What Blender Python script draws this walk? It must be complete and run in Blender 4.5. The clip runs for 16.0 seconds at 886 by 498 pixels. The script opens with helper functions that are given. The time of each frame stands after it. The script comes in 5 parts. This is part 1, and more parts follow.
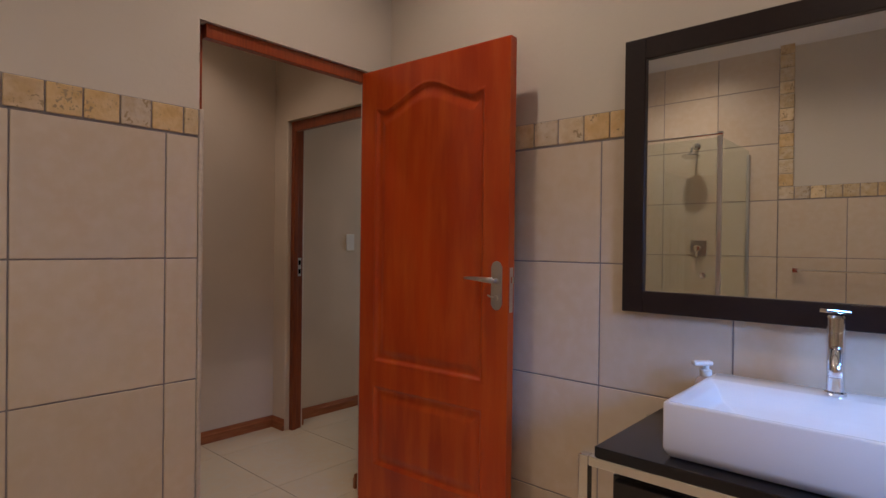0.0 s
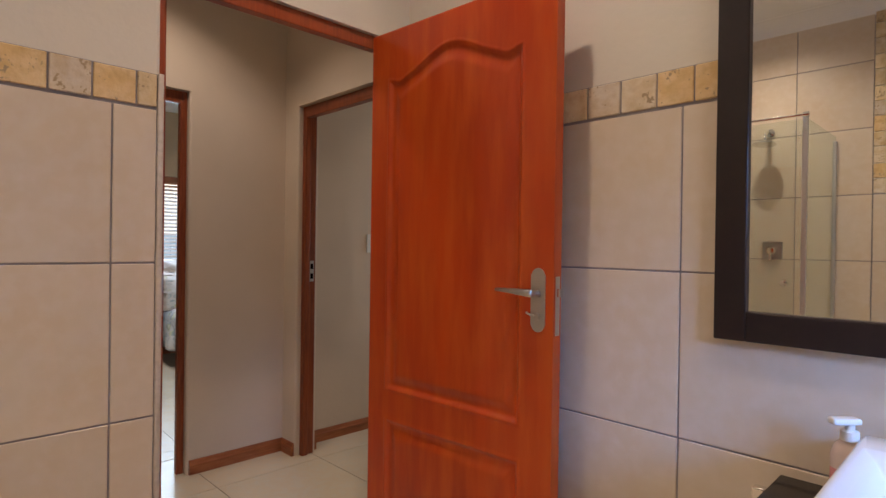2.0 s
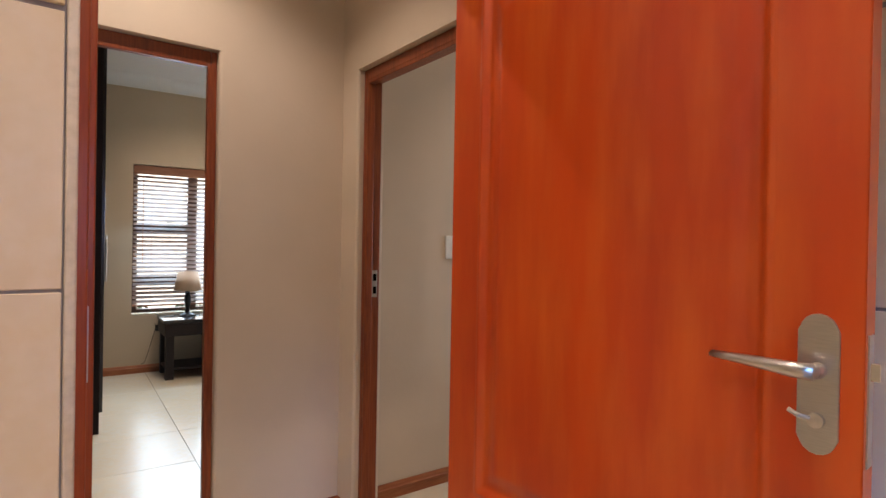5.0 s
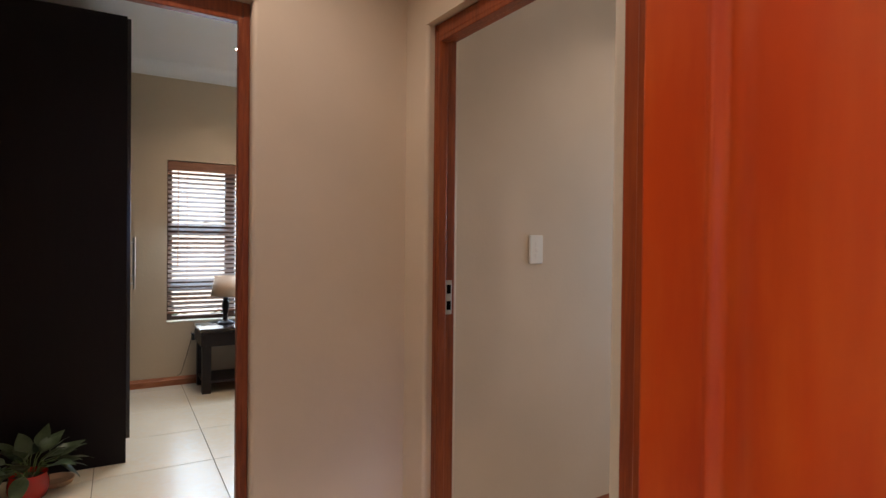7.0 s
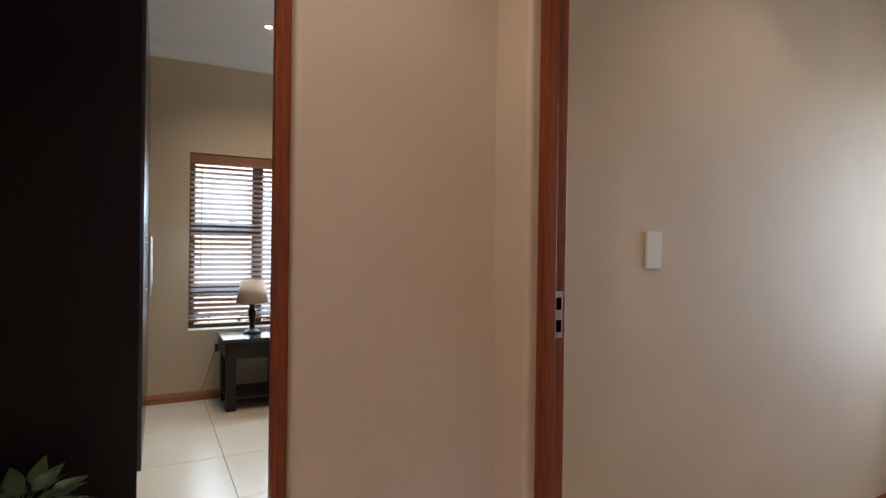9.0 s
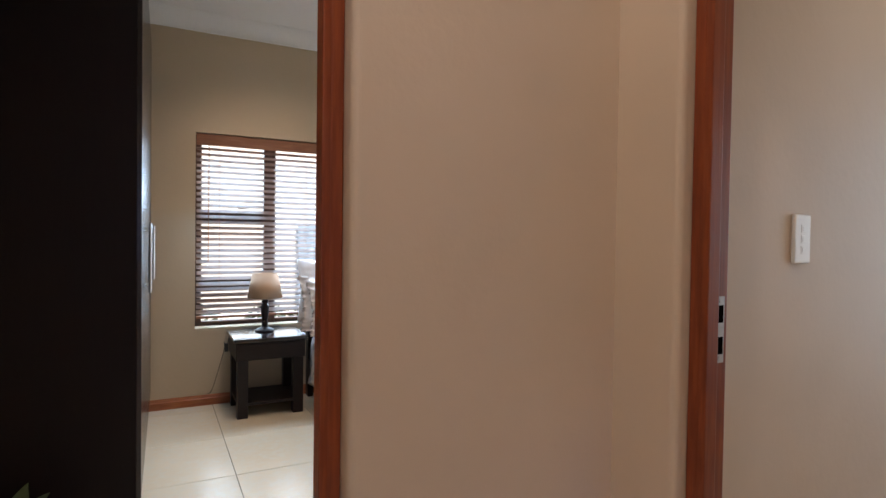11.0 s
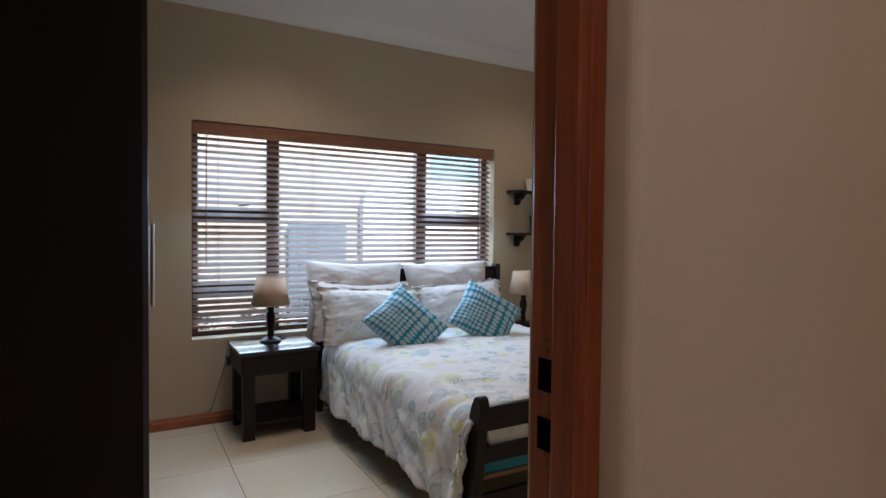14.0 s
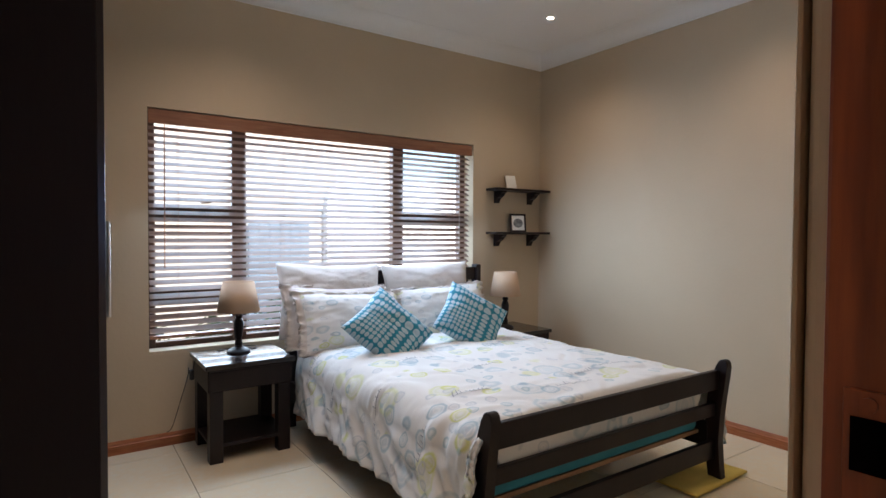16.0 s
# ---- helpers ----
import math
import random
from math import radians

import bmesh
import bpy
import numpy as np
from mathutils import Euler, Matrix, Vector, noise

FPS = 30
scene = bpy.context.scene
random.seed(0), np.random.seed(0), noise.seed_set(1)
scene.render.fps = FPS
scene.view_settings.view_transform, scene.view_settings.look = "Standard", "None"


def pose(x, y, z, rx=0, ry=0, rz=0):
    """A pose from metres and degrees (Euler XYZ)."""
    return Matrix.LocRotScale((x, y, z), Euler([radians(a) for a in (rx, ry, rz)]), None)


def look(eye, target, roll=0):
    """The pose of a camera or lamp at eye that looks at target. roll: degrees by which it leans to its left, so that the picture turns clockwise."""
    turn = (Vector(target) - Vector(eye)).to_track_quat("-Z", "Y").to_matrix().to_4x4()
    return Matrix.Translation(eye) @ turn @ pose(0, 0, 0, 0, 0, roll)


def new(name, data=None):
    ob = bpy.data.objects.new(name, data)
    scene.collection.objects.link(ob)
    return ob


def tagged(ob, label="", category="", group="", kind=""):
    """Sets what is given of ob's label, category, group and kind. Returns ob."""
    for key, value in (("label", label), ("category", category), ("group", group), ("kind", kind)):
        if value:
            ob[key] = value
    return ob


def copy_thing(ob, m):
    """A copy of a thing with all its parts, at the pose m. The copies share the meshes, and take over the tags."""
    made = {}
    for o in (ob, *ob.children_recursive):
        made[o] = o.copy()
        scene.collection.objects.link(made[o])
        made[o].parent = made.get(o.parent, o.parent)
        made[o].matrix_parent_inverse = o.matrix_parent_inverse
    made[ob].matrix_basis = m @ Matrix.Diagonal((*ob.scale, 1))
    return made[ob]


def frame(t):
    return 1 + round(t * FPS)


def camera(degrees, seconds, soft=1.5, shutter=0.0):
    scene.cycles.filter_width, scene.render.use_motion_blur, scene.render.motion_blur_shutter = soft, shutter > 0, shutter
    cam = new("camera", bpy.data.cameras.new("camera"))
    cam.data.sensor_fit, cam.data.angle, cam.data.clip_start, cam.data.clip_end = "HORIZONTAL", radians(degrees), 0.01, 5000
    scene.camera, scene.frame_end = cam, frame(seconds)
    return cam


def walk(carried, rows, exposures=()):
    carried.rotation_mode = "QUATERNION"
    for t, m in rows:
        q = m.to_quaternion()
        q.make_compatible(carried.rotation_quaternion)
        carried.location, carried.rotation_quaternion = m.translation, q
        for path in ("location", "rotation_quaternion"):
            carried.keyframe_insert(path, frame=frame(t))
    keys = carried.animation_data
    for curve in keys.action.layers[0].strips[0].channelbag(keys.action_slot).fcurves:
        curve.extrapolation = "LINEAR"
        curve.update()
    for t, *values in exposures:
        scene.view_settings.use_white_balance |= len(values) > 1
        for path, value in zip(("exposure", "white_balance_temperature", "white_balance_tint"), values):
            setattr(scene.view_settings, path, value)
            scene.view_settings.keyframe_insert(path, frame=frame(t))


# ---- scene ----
cam = camera(77.0, 16.0)
PATH = [
    (0, (-0.121, 0.066, 1.24), (1.376, 1.393, 1.228), 0.7),
    (0.5, (-0.024, 0.137, 1.248), (1.46, 1.478, 1.236), 0.7),
    (1, (0.087, 0.197, 1.247), (1.542, 1.569, 1.236), 0.7),
    (1.5, (0.17, 0.27, 1.241), (1.6, 1.669, 1.233), 0.8),
    (2, (0.274, 0.364, 1.242), (1.677, 1.79, 1.233), 0.8),
    (2.5, (0.37, 0.471, 1.255), (1.746, 1.923, 1.247), 0.8),
    (3, (0.432, 0.562, 1.262), (1.78, 2.04, 1.255), 0.9),
    (3.5, (0.512, 0.662, 1.26), (1.828, 2.169, 1.249), 0.9),
    (4, (0.607, 0.784, 1.268), (1.885, 2.323, 1.258), 0.9),
    (4.5, (0.696, 0.905, 1.264), (1.928, 2.481, 1.254), 1.0),
    (7, (0.936, 1.595, 1.279), (2.019, 3.276, 1.258), 0.6),
    (7.5, (0.957, 1.729, 1.27), (2.016, 3.426, 1.255), 0.7),
    (8, (0.991, 1.875, 1.262), (2.027, 3.586, 1.252), 0.8),
    (8.5, (1.016, 2.022, 1.26), (2.039, 3.74, 1.256), 0.8),
    (11, (1.088, 2.634, 1.246), (2.087, 4.367, 1.206), 0.8),
    (11.5, (1.054, 2.714, 1.25), (2.062, 4.441, 1.21), 0.7),
    (12, (1.037, 2.786, 1.238), (2.053, 4.508, 1.202), 0.7),
    (12.5, (1.037, 2.866, 1.232), (2.059, 4.585, 1.194), 0.6),
    (13, (1.027, 2.961, 1.263), (2.061, 4.673, 1.21), 0.6),
    (13.5, (1.014, 3.046, 1.268), (2.062, 4.748, 1.213), 0.7),
    (14, (0.99, 3.117, 1.271), (2.062, 4.805, 1.214), 0.6),
    (14.5, (0.973, 3.195, 1.272), (2.071, 4.865, 1.216), 0.6),
    (15, (0.975, 3.281, 1.263), (2.103, 4.933, 1.211), 0.4),
    (15.5, (0.965, 3.349, 1.261), (2.13, 4.974, 1.209), 0.4),
    (16, (0.976, 3.411, 1.255), (2.176, 5.01, 1.204), 0.3),
]
walk(cam, [(t, look(eye, target, roll)) for t, eye, target, roll in PATH],
     exposures=[(0.0, 0.40, 6450, 13), (1.0, 0.74, 6400, 11), (2.0, 1.05, 6480, 10), (3.5, 1.70, 6550, 10), (7.0, 1.46, 6500, 12), (8.5, 1.42, 6400, 11),
                (11.0, 1.52, 6350, 12), (14.0, 0.82, 6100, 12), (15.0, 0.80, 6150, 14), (16.0, 1.26, 6350, 14)])

# ---- world, sun, lamps ----
world = bpy.data.worlds.new("world")
scene.world = world
world.use_nodes = True
wn = world.node_tree
sky = wn.nodes.new("ShaderNodeTexSky")
sky.sky_type, sky.sun_disc = "NISHITA", False
sky.sun_elevation, sky.sun_rotation = radians(46), radians(160)
wn.links.new(sky.outputs[0], wn.nodes["Background"].inputs[0])
wn.nodes["Background"].inputs[1].default_value = 0.15


def lamp(name, kind, m, energy, colour, size=0.1, size_y=None, spot=None, blend=0.6):
    d = bpy.data.lights.new(name, kind)
    d.energy, d.color = energy, colour
    if kind == "AREA":
        d.shape, d.size, d.size_y = "RECTANGLE", size, size_y or size
    elif kind == "SUN":
        d.angle = radians(0.5)
    else:
        d.shadow_soft_size = size
    if spot:
        d.spot_size, d.spot_blend = radians(spot), blend
    ob = new(name, d)
    ob.matrix_world = m
    return ob


PIVOT = Vector((2.7, 6.96, 0))
BED = Matrix.Translation(PIVOT) @ pose(0, 0, 0, 0, 0, -2.6) @ Matrix.Translation(-PIVOT)   # the bedroom's own axes
WARM = (1.0, 0.83, 0.70)
lamp("sun", "SUN", look((5.5, -6, 9.6), (4.0, 3.0, 0.0)), 5.0, (1.0, 0.96, 0.91))
BATH_Z, HALL_Z, BED_Z = 2.92, 2.86, 2.81
BATH_LIGHTS = [(1.13, 1.38), (-0.72, 1.58), (1.13, -0.10), (-0.30, 0.30)]
HALL_LIGHTS = [(1.05, 2.85), (3.06, 2.80)]
BED_LIGHTS = [(2.0, 6.2), (4.03, 6.23), (2.0, 4.8), (4.03, 4.9)]
for i, (x, y) in enumerate(BATH_LIGHTS):
    lamp("bath_lamp", "SPOT", pose(x, y, BATH_Z - 0.02), 16.5 if i != 1 else 20, (1.0, 0.80, 0.64), 0.03, spot=145, blend=0.8)
for (x, y), power, angle in zip(HALL_LIGHTS, (14.5, 4.8), (122, 100)):
    lamp("hall_lamp", "SPOT", pose(x, y, HALL_Z - 0.02), power, WARM, 0.03, spot=angle, blend=0.55)
for (x, y), power in zip(BED_LIGHTS, (13.5, 8.2, 18.5, 9.0)):
    lamp("bed_lamp", "SPOT", BED @ pose(x, y, BED_Z - 0.02), power, (1.0, 0.80, 0.63), 0.03, spot=128, blend=1.0)
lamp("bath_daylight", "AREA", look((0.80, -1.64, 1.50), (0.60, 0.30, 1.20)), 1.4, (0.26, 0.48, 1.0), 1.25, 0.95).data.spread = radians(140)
# added narrow blue fill aimed at the basin; no sun enters here
lamp("basin_blue_fill", "AREA", look((0.85, -1.60, 1.70), (1.75, 0.12, 0.75)), 4.0, (0.17, 0.42, 1.0), 1.1, 0.6).data.spread = radians(44)
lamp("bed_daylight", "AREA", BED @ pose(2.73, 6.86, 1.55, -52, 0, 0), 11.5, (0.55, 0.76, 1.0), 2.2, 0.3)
lamp("window_daylight", "AREA", BED @ pose(2.73, 7.22, 1.35, -90, 0, 0), 38, (0.58, 0.79, 1.0), 2.2, 1.4)
lamp("passage_daylight", "AREA", pose(4.58, 2.83, 1.2, 0, 90, 0), 3.0, (0.62, 0.79, 1.0), 1.2, 0.8)


# ---- materials ----
def material(name, colour, rough=0.5, metal=0.0, spots=None, scale=4.0, fine=None, fine_scale=60.0, bump=0.0,
             bump_scale=80.0, stretch=None, rand=0.0, coat=0.0, spec=0.5):
    """colour varied at two scales towards spots (large) and fine (small), with a fine relief."""
    m = bpy.data.materials.new(name)
    m.use_nodes = True
    t = m.node_tree
    b = t.nodes["Principled BSDF"]
    b.inputs["Roughness"].default_value, b.inputs["Metallic"].default_value = rough, metal
    b.inputs["Coat Weight"].default_value, b.inputs["Specular IOR Level"].default_value = coat, spec
    co = t.nodes.new("ShaderNodeTexCoord").outputs["Object"]
    if stretch:
        mp = t.nodes.new("ShaderNodeMapping")
        mp.inputs["Scale"].default_value = stretch
        t.links.new(co, mp.inputs[0])
        co = mp.outputs[0]
    if rand:
        info = t.nodes.new("ShaderNodeObjectInfo").outputs["Random"]
        mul = t.nodes.new("ShaderNodeMath")
        mul.operation = "MULTIPLY"
        mul.inputs[1].default_value = 37.0
        t.links.new(info, mul.inputs[0])
        add = t.nodes.new("ShaderNodeVectorMath")
        t.links.new(co, add.inputs[0])
        t.links.new(mul.outputs[0], add.inputs[1])
        co = add.outputs[0]
    rgb = t.nodes.new("ShaderNodeRGB")
    rgb.outputs[0].default_value = (*colour, 1)
    out = rgb.outputs[0]

    def blend(out, other, sc, detail, lo, hi):
        n = t.nodes.new("ShaderNodeTexNoise")
        n.inputs["Scale"].default_value, n.inputs["Detail"].default_value = sc, detail
        t.links.new(co, n.inputs["Vector"])
        ramp = t.nodes.new("ShaderNodeMapRange")
        ramp.inputs["From Min"].default_value, ramp.inputs["From Max"].default_value = lo, hi
        t.links.new(n.outputs[0], ramp.inputs[0])
        mix = t.nodes.new("ShaderNodeMix")
        mix.data_type = "RGBA"
        t.links.new(ramp.outputs[0], mix.inputs[0])
        t.links.new(out, mix.inputs[6])
        mix.inputs[7].default_value = (*other, 1)
        return mix.outputs[2]

    if spots:
        out = blend(out, spots, scale, 5, 0.35, 0.75)
    if fine:
        out = blend(out, fine, fine_scale, 4, 0.42, 0.8)
    if rand:
        hsv = t.nodes.new("ShaderNodeHueSaturation")
        mr = t.nodes.new("ShaderNodeMapRange")
        mr.inputs["To Min"].default_value, mr.inputs["To Max"].default_value = 1 - rand, 1 + rand
        t.links.new(t.nodes.new("ShaderNodeObjectInfo").outputs["Random"], mr.inputs[0])
        t.links.new(mr.outputs[0], hsv.inputs["Value"])
        t.links.new(out, hsv.inputs["Color"])
        out = hsv.outputs[0]
    t.links.new(out, b.inputs["Base Color"])
    if bump:
        n = t.nodes.new("ShaderNodeTexNoise")
        n.inputs["Scale"].default_value, n.inputs["Detail"].default_value = bump_scale, 4
        t.links.new(co, n.inputs["Vector"])
        bn = t.nodes.new("ShaderNodeBump")
        bn.inputs["Strength"].default_value, bn.inputs["Distance"].default_value = bump, 0.01
        t.links.new(n.outputs[0], bn.inputs["Height"])
        t.links.new(bn.outputs[0], b.inputs["Normal"])
    m["made"] = 1
    return m


PLASTER_BATH = material("plaster_bath", (0.68, 0.63, 0.55), 0.7, spots=(0.63, 0.58, 0.50), scale=1.5, bump=0.08, bump_scale=45)
PLASTER_HALL = material("plaster_hall", (0.705, 0.580, 0.456), 0.6, spots=(0.63, 0.515, 0.395), scale=1.6, bump=0.08, bump_scale=45)
PLASTER_BED = material("plaster_bed", (0.58, 0.465, 0.33), 0.7, spots=(0.53, 0.42, 0.295), scale=1.2, bump=0.08, bump_scale=45)
CEILING = material("ceiling_paint", (0.86, 0.85, 0.83), 0.8, spots=(0.82, 0.81, 0.79), scale=1.0)
TILE = material("wall_tile", (0.67, 0.578, 0.465), 0.33, spots=(0.655, 0.53, 0.385), scale=5, fine=(0.70, 0.605, 0.505), fine_scale=22, rand=0.04)
GROUT = material("grout", (0.31, 0.285, 0.30), 0.9, spots=(0.25, 0.23, 0.24), scale=12)
EDGE_TRIM = material("edge_trim", (0.62, 0.55, 0.48), 0.45, spots=(0.55, 0.48, 0.41), scale=9, fine=(0.48, 0.42, 0.36), fine_scale=60)
STONE = material("travertine", (0.72, 0.60, 0.40), 0.7, spots=(0.80, 0.75, 0.66), scale=16, fine=(0.60, 0.47, 0.28), fine_scale=30, bump=0.25, bump_scale=70, rand=0.12)
FLOOR_TILE = material("floor_tile", (0.78, 0.66, 0.48), 0.27, spots=(0.73, 0.60, 0.42), scale=3, fine=(0.73, 0.66, 0.53), fine_scale=30, rand=0.03)
FLOOR_GROUT = material("floor_grout", (0.20, 0.16, 0.12), 0.9, spots=(0.15, 0.12, 0.09), scale=9)
WOOD_DOOR = material("door_wood", (0.52, 0.056, 0.003), 0.42, spec=0.3, spots=(0.34, 0.028, 0.004), scale=1.5, fine=(0.56, 0.092, 0.009), fine_scale=4.5,
                     stretch=(4.5, 4.5, 0.7), bump=0.02, bump_scale=18, coat=0.45)
WOOD_DOOR.node_tree.nodes["Principled BSDF"].inputs["Coat Roughness"].default_value = 0.16
WOOD_FRAME = material("frame_wood", (0.25, 0.052, 0.014), 0.35, spots=(0.14, 0.026, 0.009), scale=2.5, fine=(0.32, 0.078, 0.020), fine_scale=12,
                      stretch=(8, 8, 0.7), bump=0.05, bump_scale=30)
FRAME_RED = material("red_frame_wood", (0.32, 0.052, 0.009), 0.35, spots=(0.19, 0.027, 0.007), scale=2.5, fine=(0.38, 0.075, 0.012), fine_scale=12,
                     stretch=(8, 8, 0.7), bump=0.05, bump_scale=30, coat=0.15)
WOOD_SKIRT = material("skirting_wood", (0.36, 0.105, 0.032), 0.4, spots=(0.22, 0.06, 0.02), scale=3, fine=(0.42, 0.16, 0.06), fine_scale=10,
                      stretch=(1, 1, 10), bump=0.04, bump_scale=30)
DARK = material("dark_wood", (0.012, 0.007, 0.008), 0.38, spec=0.25, spots=(0.019, 0.011, 0.011), scale=3, fine=(0.012, 0.008, 0.008), fine_scale=18,
                stretch=(6, 6, 1), bump=0.03, bump_scale=50, coat=0.04)
WARDROBE = material("wardrobe_veneer", (0.0085, 0.005, 0.006), 0.45, spots=(0.010, 0.006, 0.007), scale=2, fine=(0.010, 0.007, 0.007), fine_scale=14,
                    stretch=(8, 8, 0.6), spec=0.14)
WARDROBE_DOOR = material("wardrobe_door", (0.012, 0.007, 0.008), 0.22, spots=(0.016, 0.009, 0.010), scale=2, fine=(0.010, 0.007, 0.007), fine_scale=14,
                         stretch=(8, 8, 0.6), spec=0.5)
DARK_POLISH = material("polished_dark_wood", (0.014, 0.009, 0.009), 0.16, spots=(0.020, 0.012, 0.011), scale=3, fine=(0.012, 0.008, 0.008), fine_scale=18,
                       stretch=(1, 6, 6), coat=0.3)
MIRROR_WOOD = material("mirror_wood", (0.014, 0.007, 0.008), 0.33, spots=(0.020, 0.010, 0.010), scale=4, fine=(0.012, 0.007, 0.007), fine_scale=15, stretch=(7, 7, 7))
BLIND_WOOD = material("blind_wood", (0.29, 0.195, 0.155), 0.42, spots=(0.23, 0.145, 0.11), scale=3, fine=(0.33, 0.23, 0.19), fine_scale=12, stretch=(0.7, 8, 8), rand=0.06)
VALANCE_WOOD = material("valance_wood", (0.30, 0.13, 0.075), 0.4, spots=(0.22, 0.085, 0.045), scale=3, fine=(0.36, 0.17, 0.10), fine_scale=12, stretch=(0.7, 8, 8))
SASH = material("window_sash", (0.10, 0.045, 0.025), 0.4, spots=(0.07, 0.03, 0.018), scale=4, stretch=(1, 6, 1))
CHROME = material("chrome", (0.82, 0.82, 0.83), 0.07, 1.0)
STEEL = material("brushed_steel", (0.55, 0.53, 0.52), 0.28, 1.0, fine=(0.46, 0.45, 0.44), fine_scale=40, stretch=(1, 1, 12))
ALU = material("satin_aluminium", (0.62, 0.62, 0.62), 0.45, 0.9)
CERAMIC = material("white_ceramic", (0.84, 0.85, 0.87), 0.08, coat=0.4)
BLACK_GLOSS = material("black_gloss", (0.007, 0.005, 0.006), 0.2, coat=0.1, spots=(0.010, 0.007, 0.008), scale=6)
WHITE_PLASTIC = material("white_plastic", (0.82, 0.81, 0.79), 0.3)
GREY_PLASTIC = material("grey_print", (0.45, 0.44, 0.43), 0.5)
LINEN = material("plain_linen", (0.64, 0.585, 0.55), 0.9, spots=(0.59, 0.53, 0.495), scale=3, bump=0.15, bump_scale=400)
SHADE = material("lamp_shade", (0.58, 0.40, 0.27), 0.8, spots=(0.52, 0.35, 0.23), scale=4, bump=0.2, bump_scale=300)
TEAL = material("teal_sheet", (0.03, 0.22, 0.30), 0.8, spots=(0.02, 0.17, 0.24), scale=6, bump=0.1, bump_scale=300)
PINE = material("base_pine", (0.36, 0.20, 0.10), 0.6, spots=(0.28, 0.14, 0.07), scale=4, stretch=(1, 5, 5))
YELLOW = material("yellow_mat", (0.68, 0.50, 0.12), 0.95, spots=(0.60, 0.43, 0.09), scale=9, bump=0.5, bump_scale=250)
# dead black without gloss: the shade inside the mortises, put into the colour
HOLE_SHADE = material("painted_recess_shade", (0.003, 0.002, 0.002), 1.0, spec=0.0)
CABLE = material("black_cable", (0.015, 0.015, 0.016), 0.5)
POT = material("red_pot", (0.42, 0.018, 0.012), 0.2, spots=(0.36, 0.014, 0.010), scale=8)
TERRACOTTA = material("clay_pot", (0.45, 0.27, 0.16), 0.8, spots=(0.38, 0.22, 0.12), scale=10)
SOIL = material("soil", (0.03, 0.02, 0.014), 0.95, bump=0.8, bump_scale=60)
LEAF = material("leaf", (0.062, 0.088, 0.040), 0.38, spots=(0.036, 0.058, 0.026), scale=12, fine=(0.085, 0.115, 0.065), fine_scale=40, rand=0.25)
STEM = material("stem", (0.09, 0.14, 0.04), 0.5)
PAPER = material("paper", (0.78, 0.76, 0.72), 0.8)
INK = material("ink", (0.10, 0.10, 0.10), 0.7, spots=(0.35, 0.34, 0.33), scale=30)
PINK = material("pink_soap", (0.72, 0.30, 0.34), 0.2)
CLEAR_PLASTIC = material("clear_plastic", (0.72, 0.60, 0.58), 0.15, spots=(0.68, 0.55, 0.53), scale=20)
OUT_WALL = material("garden_plaster", (0.55, 0.50, 0.43), 0.85, spots=(0.48, 0.43, 0.36), scale=1.5, bump=0.2, bump_scale=40)
WHITE_WALL = material("white_render", (0.86, 0.88, 0.90), 0.85, spots=(0.78, 0.81, 0.84), scale=1.5)
PAVING = material("paving", (0.42, 0.38, 0.33), 0.9, spots=(0.34, 0.31, 0.27), scale=3, fine=(0.48, 0.44, 0.38), fine_scale=30)
SLATE = material("slate_blue", (0.19, 0.23, 0.28), 0.5, spots=(0.16, 0.20, 0.25), scale=2)
FOLIAGE = material("garden_leaf", (0.06, 0.10, 0.03), 0.5, spots=(0.04, 0.07, 0.02), scale=4)


